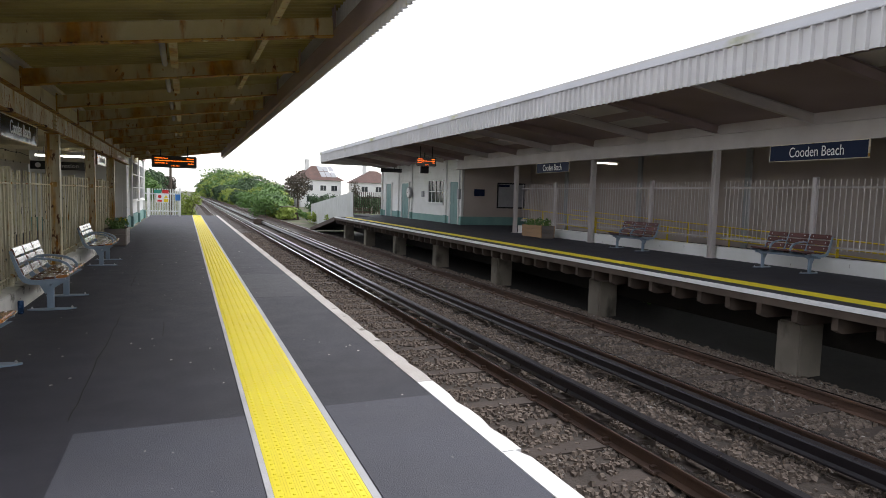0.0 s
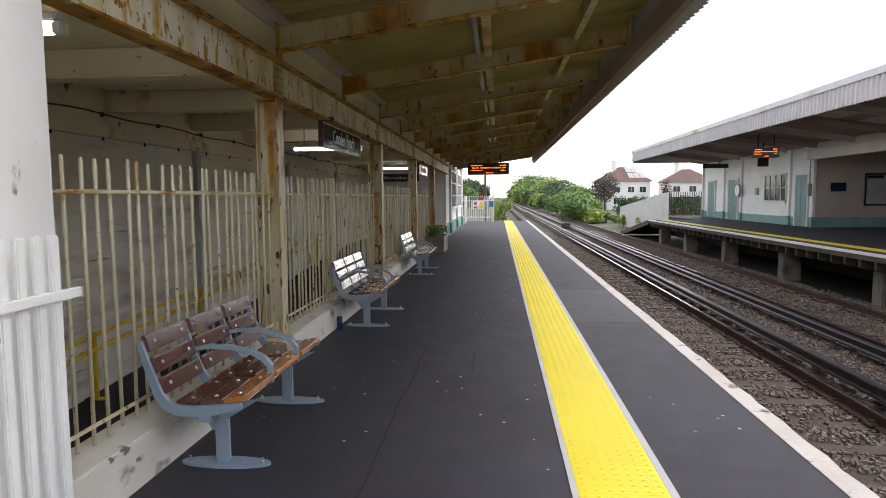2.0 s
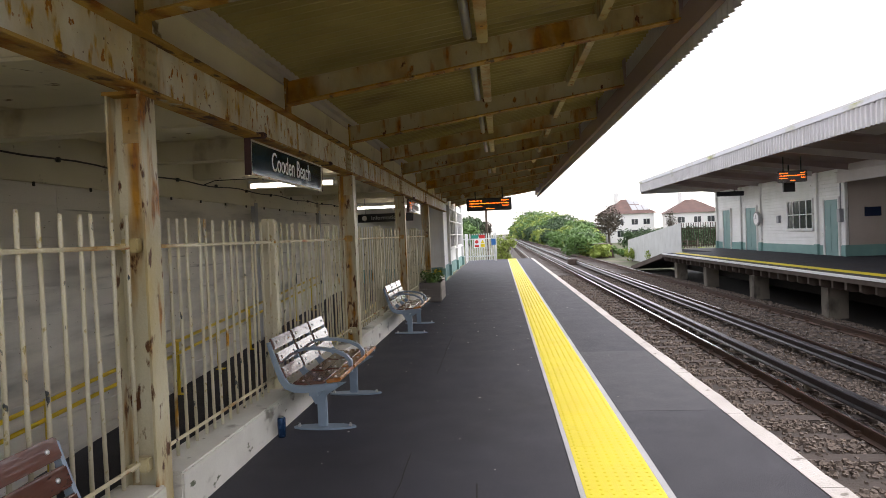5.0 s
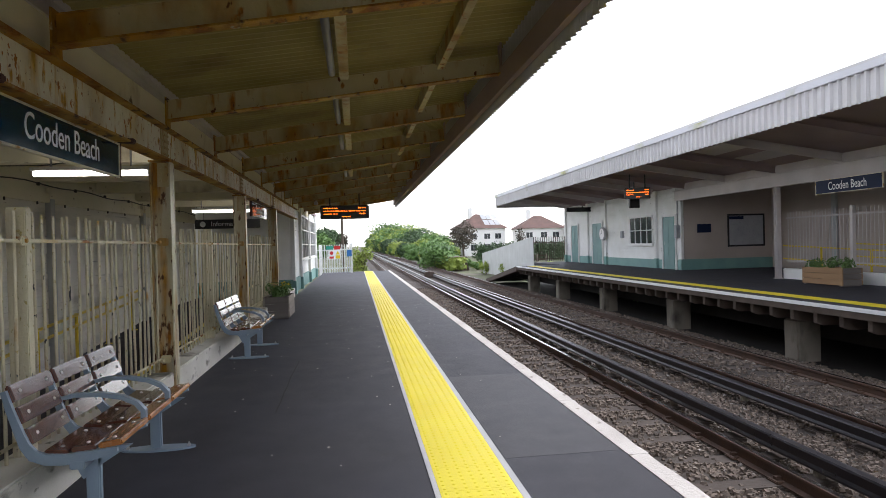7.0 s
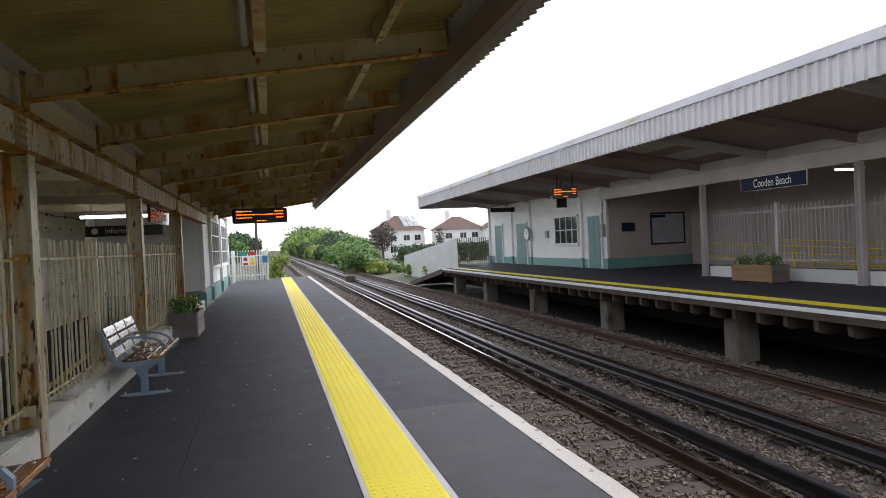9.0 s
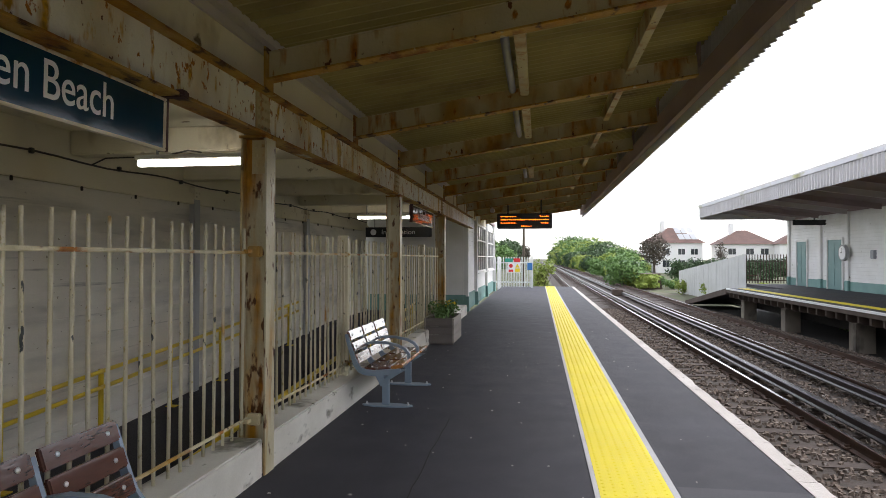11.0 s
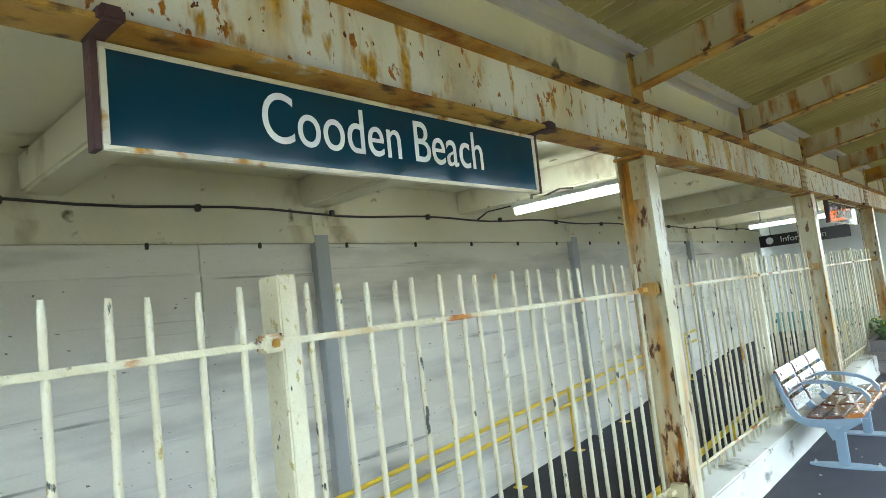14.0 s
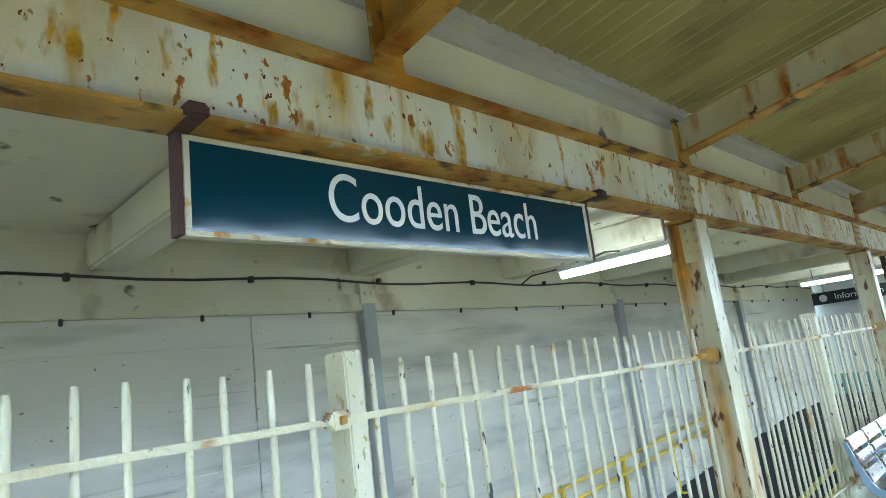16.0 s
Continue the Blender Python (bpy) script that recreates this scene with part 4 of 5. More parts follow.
# white boarded lobby corner and folded gate beside the first bench
structure("wall_lobby", Build().box(-5.6, -2.36, -10, 4.19, -1.0, 2.92), M_WHITE, "white boarded lobby wall", "wall")
lb = Build()
for k in range(18):
    lb.sweep([[(-2.36 + d, yy, .05 + .16 * k + h) for d, h in ((0, 0), (.02, 0), (.006, .16), (0, .16))] for yy in (-9.5, 4.05)])
structure("lobby_boards", lb, M_WHITE, "white overlapping boards of the lobby wall", "weatherboards")
pil = thing("lobby_pillar", -2.32, 4.93, 0, "white-painted square pillar at the lobby corner", "pillar")
part("shaft", Build().bevel_box(-.12, .12, -.50, .0, 0, 2.47, .012), M_WHITE, pil)
gate = thing("folded_gate", -2.06, 4.27, 0, "white metal bar gate folded back against the pillar", "gate")
for k in range(6):
    part("bar", Build().bevel_box(-.012, .012, .0 + .085 * k, .045 + .085 * k, .0, 1.42, .006), M_PALISADE, gate)
part("gate_rail", Build().bevel_box(.012, .03, -.1, .56, 1.17, 1.21, .005), M_PALISADE, gate)
part("gate_rail", Build().bevel_box(.012, .03, -.1, .56, .18, .22, .005), M_PALISADE, gate)

# ---- hanging display ----


def display(x0, x1, y, z0, z1, label, rz=0):
    d = thing("departure_display", (x0 + x1) / 2, y, z0, label, "display", "departure displays", rz)
    w, h = (x1 - x0) / 2, z1 - z0
    part("casing", Build().bevel_box(-w, w, -.09, .09, 0, h, .02), M_BLACK, d)
    part("screen", Build().box(-w + .05, w - .05, -.094, -.091, .04, h - .04), M_BLACK, d)
    for sx in (-.6, .6):
        part("hanger", Build().box(w * sx - .02, w * sx + .02, -.02, .02, h, h + .5), M_BLACK, d)
    rows = ((.80, ((-.86, -.30), (.55, .86))), (.59, ((-.86, .86),)), (.38, ((-.86, -.30), (.60, .86))), (.17, ((-.12, .25),)))
    rr = random.Random(3)
    for f, spans in rows:
        for a, b2 in spans:
            c = a
            while c < b2:
                e = min(b2, c + rr.uniform(.025, .06))
                bar = Build().box(w * c, w * e, -.097, -.0945, h * f - .016, h * f + .016 * rr.uniform(.3, 1))
                part("text_bar", bar, M_AMBER, d, "amber lit bar of text")
                c = e + rr.uniform(.012, .03)


display(-1.52, .02, 26.0, 2.38, 2.81, "black hanging departure display with amber lines")
cam_box = thing("platform_camera", -1.62, 25.6, 2.86, "small pale security camera under the canopy", "camera")
part("housing", Build().tube([(0, -.16, 0), (0, .12, .02)], .06, 10), M_FCANOPY, cam_box)
part("bracket", Build().box(-.02, .02, .0, .04, .04, .3), M_FCANOPY, cam_box)

# ---- gate at the platform end ----
eg = thing("end_fence", -2.72, 41.0, 0, "white palisade fence and gate at the platform end", "fence")
for k in range(15):
    part("pale", Build().bevel_box(-.028 + .138 * k, .028 + .138 * k, -.012, .012, .06, 1.62, .006), M_PALISADE, eg)
for zz in (.30, 1.32):
    part("rail", Build().box(-.05, 2.05, .013, .04, zz - .03, zz + .03), M_PALISADE, eg)
for xx in (-.08, 2.04):
    part("post", Build().bevel_box(xx - .05, xx + .05, -.05, .05, 0, 1.68, .008), M_PALISADE, eg)
side = thing("side_fence", -2.32, 38.5, 0, "white palisade side panel by the station building", "fence")
for k in range(18):
    part("pale", Build().bevel_box(-.012, .012, .137 * k, .137 * k + .056, .0, 1.62, .006), M_PALISADE, side)
part("rail", Build().box(-.04, -.013, 0, 2.45, 1.29, 1.35), M_PALISADE, side)
ws = thing("warning_sign", -1.62, 40.97, 1.12, "white warning sign with red, yellow and green panels on the gate", "sign")
part("plate", Build().box(-.34, .34, -.012, -.002, -.32, .32), M_LETTER, ws)
part("panel", Build().box(-.02, .32, -.016, -.013, .22, .42), M_WARN_RED, ws)
part("panel", Build().box(-.46, -.06, -.016, -.013, .22, .42), M_WARN_GREEN, ws)
part("panel", Build().box(.06, .30, -.016, -.013, -.28, -.10), M_WARN_YELLOW, ws)
part("panel", Build().box(-.28, -.04, -.016, -.013, -.28, -.16), M_WARN_RED, ws)
part("symbol", Build().sweep([[(.18, y, .14), (.30, y, -.06), (.06, y, -.06)] for y in (-.016, -.0135)]), M_WARN_YELLOW, ws)
part("symbol", Build().disc(0, 0, -.0015, .0015, .10, .10, 16), M_WARN_RED, ws).matrix_basis = pose(-.16, -.015, .03, 90)
bs = thing("notice_plate", -.80, 40.93, 1.12, "small blue notice plate on the gate post", "sign")
part("plate", Build().box(-.13, .13, -.02, -.005, -.18, .18), M_WARN_BLUE, bs)

# ---- far platform ----
RAMP0, RAMP1 = 37.7, 45.5
deck = Build().box(FAR_EDGE + .04, 16.2, -12, RAMP0, FAR_Z - .16, FAR_Z)
deck.sweep([[(x, RAMP0, z) for x, z in ((FAR_EDGE + .04, FAR_Z), (10.4, FAR_Z), (10.4, FAR_Z - .16), (FAR_EDGE + .04, FAR_Z - .16))], [(x, RAMP1, z) for x, z in ((FAR_EDGE + .04, -.85), (10.4, -.85), (10.4, -1.05), (FAR_EDGE + .04, -1.05))]])
deck.box(10.4, 16.2, RAMP0, 43.2, FAR_Z - .16, FAR_Z)
structure("far_platform", deck, M_ASPHALT, "dark asphalt surface of the opposite platform", "platform")
structure("far_platform_edge", Build().box(FAR_EDGE, FAR_EDGE + .13, -12, RAMP0, FAR_Z - .05, FAR_Z + .005), M_EDGE_NEW, "white-painted edge of the opposite platform", "platform edge")
structure("far_yellow_line", Build().box(8.42, 8.82, -12, RAMP0, FAR_Z + .0005, FAR_Z + .006), M_YELLOW, "yellow warning line along the opposite platform", "line")
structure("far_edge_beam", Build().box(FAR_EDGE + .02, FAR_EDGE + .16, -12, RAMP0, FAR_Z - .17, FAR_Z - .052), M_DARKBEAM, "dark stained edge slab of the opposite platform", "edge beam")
joists = thing("platform_joists", 0, 0, 0, "short dark joists under the opposite platform edge", "joists", kind="structure")
jm = Build().sweep([[(x, yy, z) for x, z in ((.04, 0), (1.3, 0), (1.3, -.24), (.16, -.24), (.04, -.19))] for yy in (-.048, .048)]).mesh("joist")
for k in range(76):
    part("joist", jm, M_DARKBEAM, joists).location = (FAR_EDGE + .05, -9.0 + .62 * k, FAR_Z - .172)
# beam colour holds the deep shade below the deck
structure("far_deck_beam", Build().box(9.0, 9.3, -12, 42, -.62, -.20).box(12.2, 12.5, -12, 42, -.5, -.1), M_SHADE_SEAM, "longitudinal beams under the opposite platform, coloured near black as deep shade", "beam")
for y in (2.45, 7.5, 12.55, 17.6, 22.55, 27.5, 32.5, 37.0):
    p = thing("platform_pier", 8.6, y, -1.15, "squat weathered concrete pier under the opposite platform", "pier", "platform piers")
    part("shaft", Build().bevel_box(-.22, .30, -.22, .22, 0, .92, .03), M_CONCRETE, p)
    part("back_shaft", Build().bevel_box(3.5, 3.9, -.2, .2, 0, .80, .03), M_CONCRETE, p)
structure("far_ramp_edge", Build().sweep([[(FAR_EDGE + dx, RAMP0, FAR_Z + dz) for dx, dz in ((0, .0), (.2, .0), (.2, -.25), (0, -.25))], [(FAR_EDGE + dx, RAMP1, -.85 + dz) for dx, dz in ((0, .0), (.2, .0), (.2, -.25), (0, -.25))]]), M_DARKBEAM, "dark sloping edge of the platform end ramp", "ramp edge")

# strip over the grass, its near-black colour stands for the deck's shade
structure("far_under_earth", Build().box(8.5, 13.2, -12, 44, -1.2, -1.085), M_SHADE_SEAM, "ground strip under the opposite platform, coloured near black as deep shade", "earth")
# added wall: closes the open back so less light gets under the deck
structure("far_retaining_wall", Build().box(13.2, 13.4, 15.5, 44, -1.12, .05).box(13.2, 13.4, -12, 2, -1.12, .05), M_DARKBEAM, "added dark wall that keeps light from under the opposite platform", "wall")
# added panels block part of the back light, with gaps left between
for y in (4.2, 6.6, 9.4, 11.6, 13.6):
    structure("far_prop", Build().bevel_box(13.15, 13.4, y - .28, y + .28, -1.12, .05, .02), M_DARKBEAM, "added dark panel that keeps light out at the back of the opposite platform", "prop")

# frame of the far canopy
FCX, FG0, FG1 = 11.95, 2.93, 3.33
for y in FCOLS:
    c = thing("far_column", FCX, y, FAR_Z, "slim grey-white steel column on the opposite platform", "column", "opposite columns")
    part("shaft", Build().ibeam((0, -.07, 0), (0, -.07, FG0 - FAR_Z), .14, .14, .012, .010, up=(0, 1, 0)), M_FCANOPY, c)
    part("base_plate", Build().box(-.1, .1, -.1, .1, 0, .02), M_FCANOPY, c)
fg = thing("far_girder", FCX, 0, 0, "grey-white steel girder along the opposite canopy", "girder")
part("beam", Build().ibeam((0, -12, FG0), (0, 28.7, FG0), .16, FG1 - FG0, .018, .014), M_FCANOPY, fg)
part("boarding", Build().box(.03, .06, -12, 28.7, FG1, FG1 + .4), M_FCANOPY, fg)
FSL = (3.86 - FG1) / (8.2 - FCX)
fz = lambda x: FG1 + FSL * (x - FCX)
for k in range(22):
    y = -7.8 + 2.545 * k
    if y < 43:
        r = thing("far_rafter", FCX, y, 0, "grey-brown sloping rafter of the opposite canopy", "rafter", "opposite rafters")
        part("beam", Build().ibeam((-.08, 0, fz(FCX - .08)), (8.2 - FCX, 0, fz(8.2)), .10, .20, .012, .012), M_FCANOPY if k % 2 else M_FSOFFIT, r)
FC_END = 43.0
structure("far_canopy_soffit", Build().sweep([[(x, y, fz(x) + d) for x, d in ((8.14, .24), (12.9, .24), (12.9, .30), (8.14, .30))] for y in (-12, FC_END)]), M_FSOFFIT, "dull brown-grey underside of the opposite canopy", "canopy roof")
far_fascia = structure("far_canopy_fascia", Build().box(8.11, 8.125, -12, FC_END, 3.71, 4.25).box(8.13, 12.9, FC_END, FC_END + .03, 3.60, 4.3), M_FASCIA, "pale grey ribbed fascia of the opposite canopy", "fascia")
part("capping", Build().bevel_box(8.035, 8.15, -12, FC_END, 4.21, 4.34, .008), M_CAPPING, far_fascia, "smooth pale capping strip with lichen")
fascia_rib = Build().sweep([[(8.112, -.034, z), (8.052, -.014, z), (8.052, .014, z), (8.112, .034, z)] for z in (3.695, 4.215)]).mesh("rib")
for k in range(int((FC_END + 12) / .2)):
    part("rib", fascia_rib, M_FASCIA, far_fascia).location = (0, -11.95 + .2 * k, 0)
structure("far_canopy_capping", Build().bevel_box(8.04, 8.30, -12, FC_END + .05, 4.32, 4.39, .01), M_FASCIA, "pale capping strip along the opposite canopy", "capping")
structure("far_roof", Build().sweep([[(8.2, y, 4.22), (12.9, y, 3.95), (17, y, 3.95), (17, y, 4.05), (12.9, y, 4.10), (8.2, y, 4.32)] for y in (-12, FC_END)]), M_FSOFFIT, "flat roof of the opposite canopy", "roof")
for y in (6.0, 13.5, 21.0):
    for x in (9.2, 10.5):
        structure("soffit_patch", Build().sweep([[(xx, yy, fz(xx) + d) for xx, d in ((x, .225), (x + .7, .225), (x + .7, .239), (x, .239))] for yy in (y, y + 1.6)]), M_FCANOPY, "paler soffit panel between the rafters", "soffit panel")

# fence, plinth and ramp rails behind the far columns
for a, b2 in zip(FCOLS, FCOLS[1:]):
    structure("far_plinth", Build().bevel_box(12.05, 12.3, a + .07, b2 - .07, FAR_Z - .1, FAR_Z + .30, .012), M_WHITE, "low white plinth below the opposite fence", "plinth")
fpick = Build().tube([(0, 0, .46), (0, 0, 1.95)], .0095, 6).mesh("far_picket")
for a, b2 in zip(FCOLS[2:], FCOLS[3:]):
    f = thing("far_fence_panel", 12.18, a, FAR_Z, "pale metal bar fence behind the opposite columns", "fence", "opposite fence")
    n = 40
    for k in range(n):
        part("picket", fpick, M_FCANOPY, f).location = (0, .15 + (b2 - a - .3) * k / (n - 1), 0)
    for z in (1.78, .52):
        part("rail", Build().box(-.02, .0, .08, b2 - a - .08, z - .02, z + .02), M_FCANOPY, f)
    part("post", Build().bevel_box(-.05, .05, (b2 - a) / 2 - .05, (b2 - a) / 2 + .05, .3, 2.0, .006), M_FCANOPY, f)
structure("wall_far_back", Build().box(16.2, 16.4, -12, 43.0, FAR_Z, 4.0), M_FWALL, "dull cream back wall of the opposite shelter", "wall")
for y in (0.0, 5.1, 10.2, 15.3, 20.4, 25.5):
    structure("far_wall_post", Build().bevel_box(16.1, 16.2, y - .1, y + .1, FAR_Z, 3.6, .006), M_PILASTER, "grey post on the opposite back wall", "post")
for x, y0, y1 in ((12.9, 8.0, 23.8), (15.4, 8.0, 23.8)):
    h = thing("far_handrail", x, 0, FAR_Z, "double yellow handrail behind the opposite fence", "handrail", "opposite handrails")
    for z in (.95, .55):
        part("rail", Build().tube([(0, y0, z - .55), (0, y1, z)], .022, 6), M_HANDRAIL, h)
    y = y0 + .2
    while y < y1:
        part("post", Build().tube([(0, y, -.3), (0, y, .40 + .55 * (y - y0) / (y1 - y0))], .03, 6), M_HANDRAIL, h)
        y += 1.75

name_sign(11.86, 18.94, 21.10, 2.56, 2.93, -1, M_FSIGN, "navy station name sign with white letters on the opposite side", 1.22, 0)
name_sign(11.86, 8.75, 10.98, 2.56, 2.93, -1, M_FSIGN, "navy station name sign with white letters on the opposite side", 1.22, 0)
for y0, y1, z in ((19.6, 19.8, 2.86),):
    t = thing("far_tube_light", 14.0, (y0 + y1) / 2, 2.98, "lit fluorescent tube under the opposite shelter roof", "lamp", "opposite tube lights")
    part("tube", Build().tube([(-.45, 0, 0), (.45, 0, 0)], .022, 8), M_TUBE, t)
    part("housing", Build().box(-.5, .5, -.05, .05, .03, .09), M_WHITE, t)
    part("hanger", Build().box(-.01, .01, -.01, .01, .09, 1.0), M_GREY_STEEL, t)

# far station building
FX0, FY0, FY1 = 12.4, 28.9, 42.6
structure("wall_far_station", Build().box(FX0, 16.4, FY0, FY1, FAR_Z, 3.95), M_WHITE, "white weatherboarded station building opposite", "wall")
fb = Build()
for k in range(21):
    zz = FAR_Z + .38 + .15 * k
    fb.sweep([[(FX0 - d, yy, zz + h) for d, h in ((0, 0), (.045, .0), (.045, .012), (.008, .15), (0, .15))] for yy in (FY0 + .05, FY1 - .05)])
structure("far_weatherboards", fb, M_WHITE, "overlapping white boards on the opposite station wall", "weatherboards")
structure("far_dado", Build().bevel_box(FX0 - .05, FX0 + .01, FY0 - .05, FY1, FAR_Z, FAR_Z + .38, .01).bevel_box(FX0, 16.2, FY0 - .05, FY0 + .01, FAR_Z, FAR_Z + .42, .01), M_GREEN, "pale green base of the opposite station wall", "dado")
structure("wall_far_end", Build().box(FX0 + .02, 16.2, FY0 - .03, FY0 + .01, FAR_Z + .42, 3.7), M_FWALL, "dull cream side wall of the opposite station", "wall")


def far_door(name, y0, y1, z1, mat, label):
    d = thing(name, FX0 - .03, (y0 + y1) / 2, FAR_Z, label, "door", kind="structure")
    h = (y1 - y0) / 2
    fr = Build()
    for a in ((-h - .1, -h, 0, z1), (h, h + .1, 0, z1), (-h - .1, h + .1, z1, z1 + .1)):
        fr.bevel_box(-.07, .02, *a, .008)
    part("door_frame", fr, M_WHITE, d)
    leaf = Build().box(-.03, .0, -h, h, 0, z1)
    part("door_leaf", leaf, mat, d)
    pn = Build()
    for za, zb in ((.15, .9), (1.05, z1 - .15)):
        for ya, yb in ((-h + .1, -.05), (.05, h - .1)):
            pn.bevel_box(-.045, -.028, ya, yb, za, zb, .01)
    part("door_panel", pn, mat, d)
    part("door_handle", Build().tube([(-.06, h - .12, 1.0), (-.06, h - .12, 1.14)], .012, 6), M_BOLT, d)


far_door("door_1", 29.4, 30.4, 2.15, M_DOOR, "grey-green panelled door of the opposite station")
far_door("door_2", 36.9, 38.2, 2.15, M_DOOR, "grey-green panelled door of the opposite station")
far_door("door_3", 40.4, 41.5, 2.15, M_DOOR, "grey-green panelled door of the opposite station")
sash("window_3", FX0 - .03, 31.3, 33.6, 1.22, 2.52, -1, 4, 2, "white-framed window with eight panes opposite")
for y in (FY0 + .05, 31.0, 36.4, 38.9, FY1 - .1):
    q = thing("far_pilaster", FX0, y, FAR_Z, "white timber pilaster with a green foot opposite", "pilaster", "opposite pilasters")
    part("shaft", Build().bevel_box(-.12, 0, -.10, .10, .40, 3.3, .012), M_WHITE, q)
    part("foot", Build().bevel_box(-.15, 0, -.13, .13, 0, .42, .012), M_GREEN, q)
display(9.35, 10.25, 27.4, 2.96, 3.36, "black hanging display with amber lines on the opposite platform", -20)
pid = thing("display_bracket", 9.95, 28.0, 2.66, "dark bracket box beside the opposite display", "bracket")
part("box", Build().bevel_box(-.2, .2, -.05, .05, 0, .42, .01), M_BLACK, pid)
part("rod", Build().box(-.02, .02, -.02, .02, .42, 1.24), M_BLACK, pid)
ck = thing("wall_clock", FX0 - .14, 37.0 - .55, 1.80, "round white-framed wall clock on a bracket", "clock")
part("rim", Build().sweep([[(x, r * math.cos(a), r * math.sin(a)) for a in (k * math.pi / 12 for k in range(24))] for x, r in ((-.10, .30), (-.13, .34), (-.02, .34), (.02, .30))]), M_PILASTER, ck)
part("dial", Build().sweep([[(x, .28 * math.cos(a), .28 * math.sin(a)) for a in (k * math.pi / 12 for k in range(24))] for x in (-.135, -.128)]), M_LETTER, ck, "white dial")
part("pointer", Build().box(-.142, -.137, -.012, .012, 0, .2).box(-.142, -.137, 0, .14, -.012, .012), M_BLACK, ck)
hp = thing("help_point", FX0 - .08, 34.4, 1.72, "small grey help point box on the wall", "box")
part("box", Build().bevel_box(-.06, .07, -.13, .13, -.17, .17, .02), M_FAR_METAL, hp)
wbx = thing("wall_box", FX0 - .16, 29.05, 1.75, "grey box with a conduit on the building corner", "box")
part("box", Build().bevel_box(-.1, .06, -.12, .12, -.25, .25, .02), M_FAR_METAL, wbx)
part("conduit", Build().tube([(0, 0, .25), (0, 0, 1.5)], .025, 6), M_FAR_METAL, wbx)
sg = thing("hanging_sign", 11.9, 38.5, 3.06, "dark hanging direction sign opposite", "sign")
part("panel", Build().bevel_box(-.9, .9, -.03, .03, 0, .24, .01), M_BLACK, sg)
part("hanger", Build().box(-.02, .02, -.01, .01, .24, .7), M_BLACK, sg)
bd = thing("notice_board", 15.05, FY0 - .045, 1.74, "dark-framed notice board with pale sheets", "notice board")
fr = Build()
for a in ((-.80, .80, .58, .65), (-.80, .80, -.65, -.58), (-.80, -.74, -.58, .58), (.74, .80, -.58, .58)):
    fr.bevel_box(a[0], a[1], -.05, .0, a[2], a[3], .008)
part("frame", fr, M_BLACK, bd)
part("sheet", Build().box(-.74, .74, -.02, -.005, -.58, .58), M_PAPER, bd)
part("header", Build().box(-.72, -.1, -.024, -.021, .44, .56), M_FSIGN, bd)
np_ = thing("notice_plate", 13.25, FY0 - .045, 1.85, "small dark notice plate on the wall", "sign")
part("plate", Build().bevel_box(-.29, .29, -.03, 0, -.17, .17, .006), M_FSIGN, np_)

# railings at the far platform end
rl = thing("end_railing", 10.4, 42.9, FAR_Z, "dark iron bar railing at the opposite platform end", "railing")
for k in range(15):
    part("bar", Build().box(-.018 + .14 * k, .018 + .14 * k, -.018, .018, .05, 1.55), M_DARKBEAM, rl)
for z in (.2, 1.2):
    part("rail", Build().box(0, 2.0, -.012, .012, z - .025, z + .025), M_DARKBEAM, rl)
pf = thing("ramp_parapet", 10.4, 42.9, 0, "white boarded parapet sloping down beside the end ramp", "parapet")
for k in range(26):
    y = .6 * k
    top = 1.78 - y * .078
    part("board", Build().bevel_box(-.03, .03, y, y + .585, -1.05, top, .008), M_PARAPET, pf)

# ---- beyond: line side, trees, houses ----


def trunk(name, h, r, seed, parent, mat=None):
    rr = random.Random(seed)
    b = Build()
    top = Vector((rr.uniform(-.2, .2) * h * .3, rr.uniform(-.1, .1) * h, h))
    b.tube([(0, 0, 0), tuple(top * .5), tuple(top)], [r, r * .7, r * .35], 7)
    for k in range(6):
        s = top * rr.uniform(.35, .8)
        a = rr.uniform(0, 6.28)
        b.tube([tuple(s), (s.x + math.cos(a) * h * .22, s.y + math.sin(a) * h * .22, s.z + h * .2), (s.x + math.cos(a) * h * .34, s.y + math.sin(a) * h * .34, s.z + h * .42)], [r * .4, r * .25, r * .1], 5)
    return part(name, b, mat or M_BARK, parent)


def tree(x, y, h, w, mat, seed, label, name="tree", cat="tree", n=2600, leaf=.3, lift=.35):
    t = thing(name, x, y, -1.12, label, cat)
    trunk("trunk", h * .7, .03 * h, seed, t)
    rr = random.Random(seed)
    blobs = []
    for k in range(14):
        a, q = rr.uniform(0, 6.28), rr.uniform(0, .62) * w / 2
        zc = h * (lift + (1 - lift) * rr.uniform(.12, .82))
        s = rr.uniform(.26, .42)
        blobs.append((math.cos(a) * q, math.sin(a) * q, zc, w * .5 * s * 1.25, w * .5 * s * 1.25, h * .24 * rr.uniform(.6, 1.05)))
    part("crown", leaf_cloud("crown", blobs, n, leaf, seed), mat, t)
    return t


rr = random.Random(12)
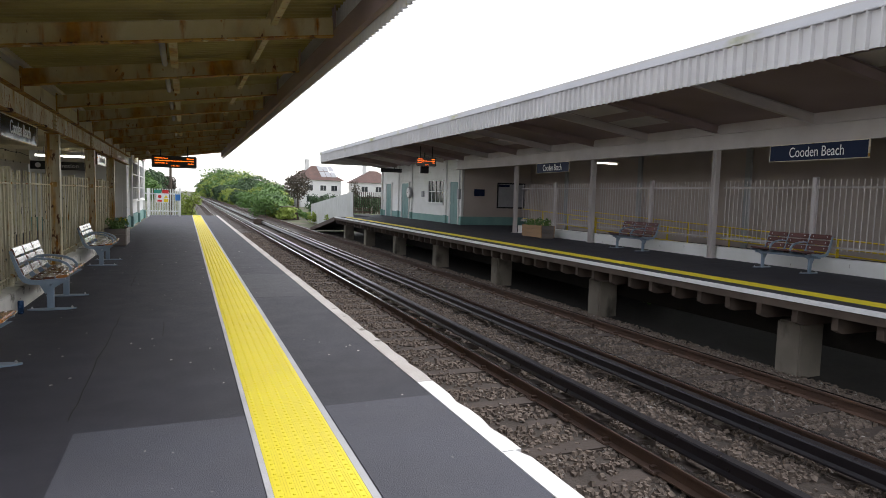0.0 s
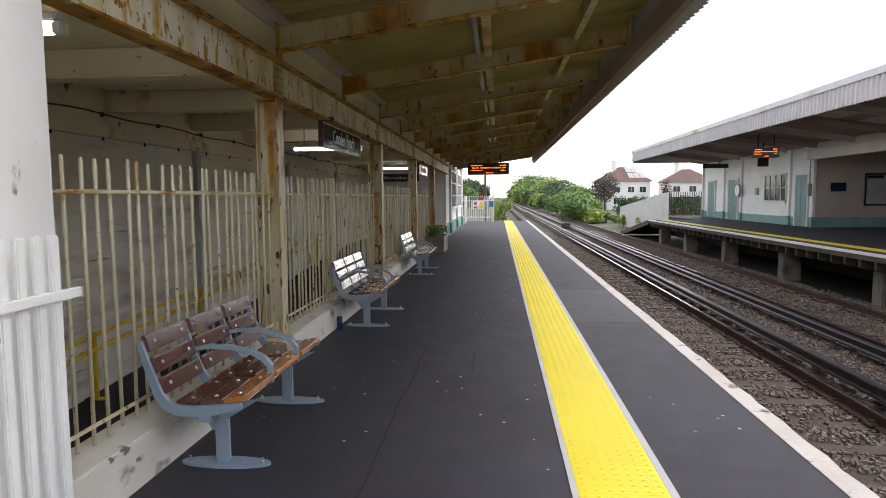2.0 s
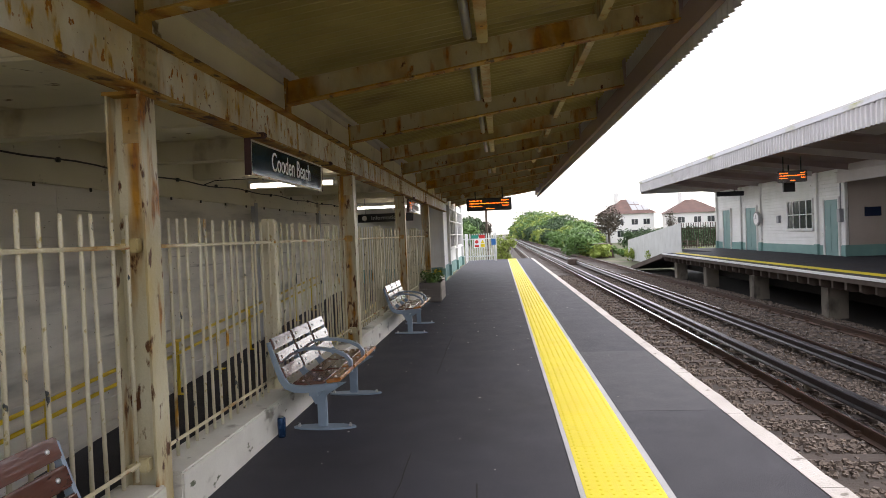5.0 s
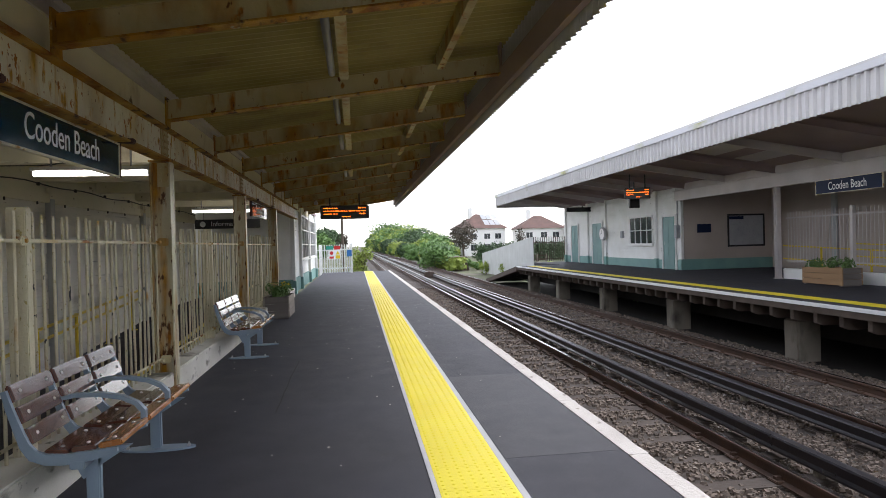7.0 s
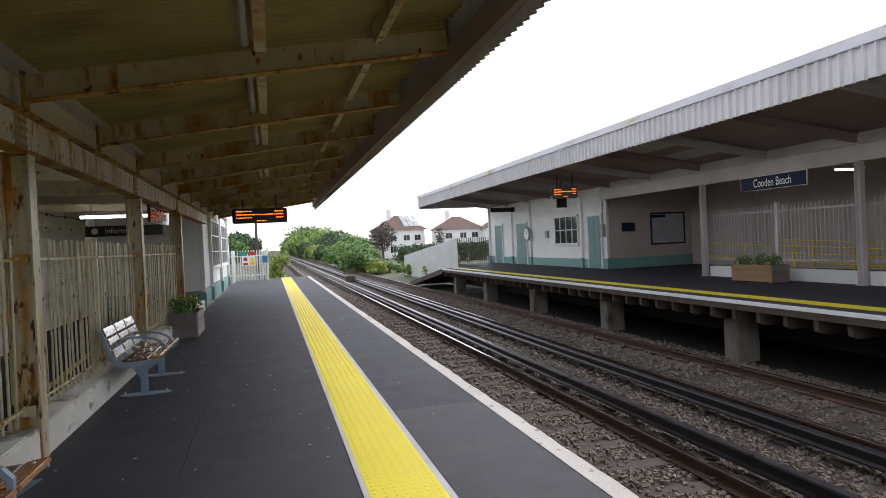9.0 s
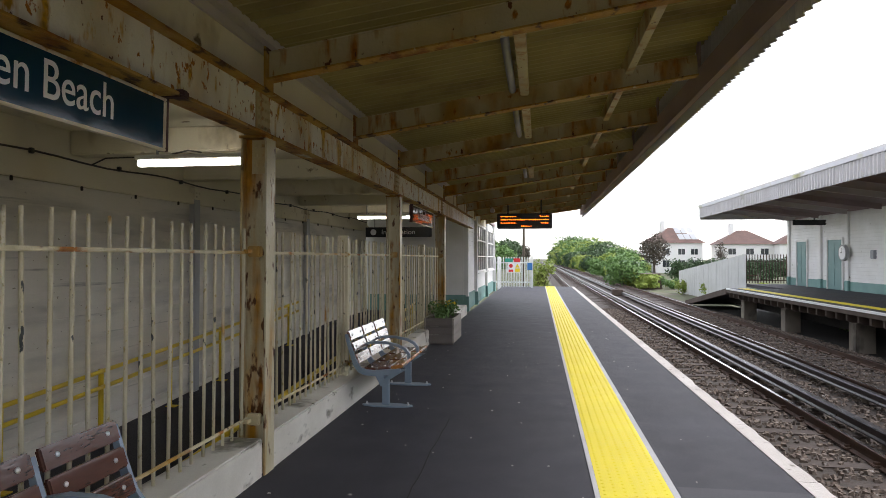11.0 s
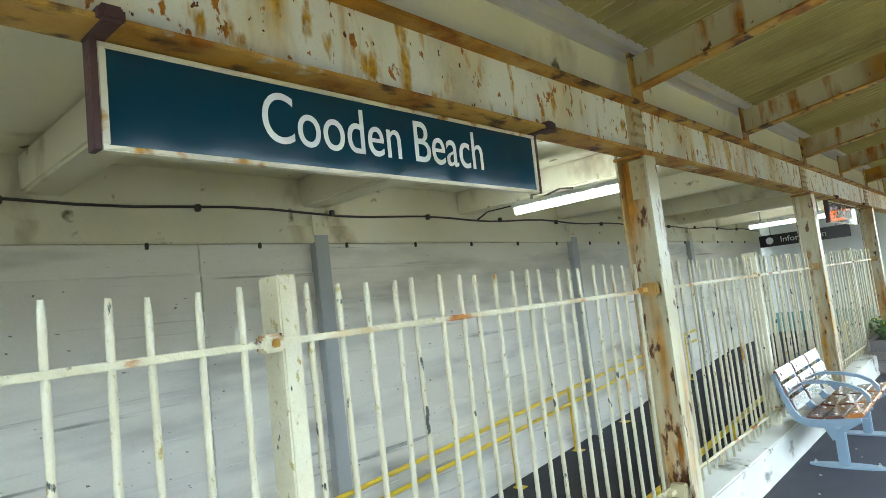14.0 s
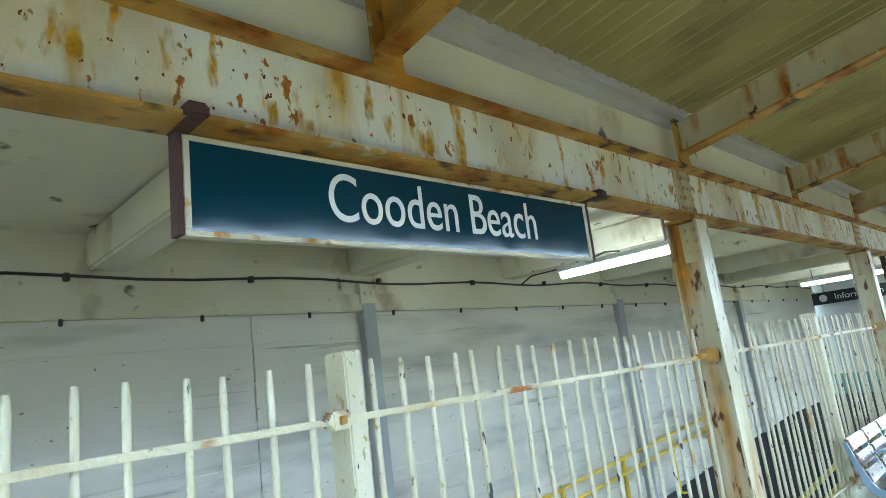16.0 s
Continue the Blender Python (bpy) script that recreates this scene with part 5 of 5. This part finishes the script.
# scrub bank along the far side of the line
k = 0
for y in range(66, 340, 7):
    far = (y - 66) / 274
    for lane in range(3):
        x = min(9.6 + lane * 3.6 + rr.uniform(-.6, .6), .150 * (y - 7) - .8 * lane)
        h = (1.15 + lane * .5 + rr.uniform(-.25, .45)) * (1 + far * 5.0)
        m = rr.choice((M_LEAF, M_LEAF, M_LEAF_Y, M_LEAF_D))
        tree(x, y + rr.uniform(-3, 3), h, h * 1.7, m, 100 + k, "rounded green bush on the bank beside the line", "bush", "bush", 1500, .17 + .45 * far, .05)
        k += 1
for y in range(48, 260, 14):
    x = -8.5 - rr.uniform(0, 3) + (y - 48) * .012
    h = rr.uniform(4.2, 5.8) * (1 + (y - 48) / 400)
    tree(x, y, h, h * 1.05, rr.choice((M_LEAF_D, M_LEAF, M_LEAF_B)), 300 + y, "leafy tree beside the line", "tree", "tree", 2400, .22 + y / 900, .15)
tree(-6.2, 46, 4.6, 5.0, M_LEAF_D, 501, "dark leafy tree behind the end fence", "tree", "tree", 3600, .16, .1)
tree(-.1, 45.6, 2.5, 1.5, M_LEAF_Y, 502, "bright yellow-green shrub by the platform end", "shrub", "shrub", 1800, .10, .2)
tree(17.4, 108, 6.4, 5.0, M_LEAF_B, 503, "purple-brown leafed tree before the houses", "tree", "tree", 2000, .20, .25)
tree(31.0, 122, 6.0, 2.0, M_LEAF_B, 504, "slim bare-topped tree behind the houses", "tree", "tree", 300, .2, .3)
for k in range(26):
    tree(15.5 + k * .9, 84 + k * .45, 2.7, 2.6, M_LEAF_D, 600 + k, "clipped dark green hedge bush", "hedge", "hedge", 700, .16, .05)
for k in range(26):
    tree(10.0 + rr.uniform(0, 5), 50 + k * .9, rr.uniform(.7, 1.2), 1.5, rr.choice((M_LEAF, M_LEAF_Y)), 700 + k, "low green scrub by the platform ramp", "bush", "bush", 500, .10, .05)
for k in range(16):
    tree(13 + rr.uniform(-2.5, 8), 2 + k * 2.3, rr.uniform(.5, .9), 1.3, M_LEAF, 800 + k, "low green weeds under the opposite platform", "weeds", "weeds", 260, .07, .05)

pole = thing("telegraph_pole", -1.6, 62, -1.12, "weathered wooden telegraph pole beside the line", "pole")
part("shaft", Build().tube([(0, 0, 0), (0, 0, 6.2)], [.13, .10], 8), M_BARK, pole)
part("cross_arm", Build().box(-.5, .5, -.05, .05, 5.5, 5.6), M_BARK, pole)
lc = thing("lineside_cabinet", 9.3, 66, -1.12, "dark brick abutment beside the line", "abutment")
part("body", Build().sweep([[(x, y, z) for x, z in ((-1.0, 0), (1.0, 0), (.7, 1.2), (-.7, 1.2))] for y in (-1.6, 1.6)]), M_DARKBEAM, lc)
part("cap", Build().box(-.8, .8, -1.7, 1.7, 1.2, 1.35), M_DARKBEAM, lc)
sb = thing("track_box", 4.95, 52, -.98, "low dark trackside box between the rails", "box")
part("body", Build().bevel_box(-.35, .35, -.3, .3, 0, .42, .03), M_DARKBEAM, sb)
rf = thing("field_fence", 11.2, 60, -1.12, "rusty post and rail fence beside the line", "fence")
for k in range(7):
    part("post", Build().box(.9 * k - .06, .9 * k + .06, -.06, .06, 0, 1.5), M_CONCRETE, rf)
for z in (.5, 1.0, 1.35):
    part("rail", Build().box(0, 5.4, -.03, .03, z - .04, z + .04), M_RAIL, rf)


def house(x, y, w, d, eaves, ridge, rz, label, solar=False):
    h = thing("house", x, y, -1.12, label, "house", "houses beyond the line", rz)
    part("wall", Build().box(-w / 2, w / 2, -d / 2, d / 2, 0, eaves), M_RENDER, h)
    o = .5
    hip = d / 2 * .9
    b = Build()
    vs = [(-w / 2 - o, -d / 2 - o, eaves - .1), (w / 2 + o, -d / 2 - o, eaves - .1), (w / 2 + o, d / 2 + o, eaves - .1), (-w / 2 - o, d / 2 + o, eaves - .1), (-w / 2 + hip, 0, ridge), (w / 2 - hip, 0, ridge)]
    b.add(vs, [(0, 1, 5, 4), (1, 2, 5), (2, 3, 4, 5), (3, 0, 4), (3, 2, 1, 0)])
    roof = part("roof", b, M_ROOFTILE, h, "red-brown tiled hipped roof")
    part("chimney", Build().bevel_box(-w * .2 - .4, -w * .2 + .4, -.3, .5, ridge - 1.0, ridge + 1.3, .04), M_RENDER, roof)
    for fx in (-.28, .05, .32):
        for zz in ((1.0, 2.4), (3.3, 4.5)):
            if zz[1] < eaves - .1:
                win = part("window", Build().box(fx * w - .7, fx * w + .7, -d / 2 - .05, -d / 2 + .02, *zz), M_WHITE, h)
                for q in range(2):
                    part("pane", Build().box(fx * w - .62 + .64 * q, fx * w - .04 + .64 * q, -d / 2 - .07, -d / 2 - .051, zz[0] + .08, zz[1] - .08), M_GLASS, win)
    if solar:
        sp = Vector((w / 2 - hip * .55, -d / 4, (eaves + ridge) / 2 + .12))
        b = Build()
        for i in range(3):
            for j in range(2):
                x0, t0 = .2 + 1.15 * i, .2 + .4 * j
                z = lambda t: eaves - .1 + (ridge - eaves + .1) * t + .08
                yy = lambda t: -d / 2 - o + (d / 2 + o) * t
                b.add([(x0, yy(t0), z(t0)), (x0 + 1.05, yy(t0), z(t0)), (x0 + 1.05, yy(t0 + .36), z(t0 + .36)), (x0, yy(t0 + .36), z(t0 + .36))], [(0, 1, 2, 3)])
        part("solar_panel", b, M_FAR_METAL, roof, "pale reflecting solar panels")
    return h


house(24.6, 131, 8.6, 8, 5.6, 8.5, 8, "white rendered house with a red-brown hipped roof and solar panels", True)
house(36.2, 128, 8.8, 8, 5.3, 7.8, -4, "white rendered house with a red-brown tiled roof")
house(44.5, 122, 9, 8, 5.2, 7.9, -10, "white rendered house with a red-brown tiled roof")
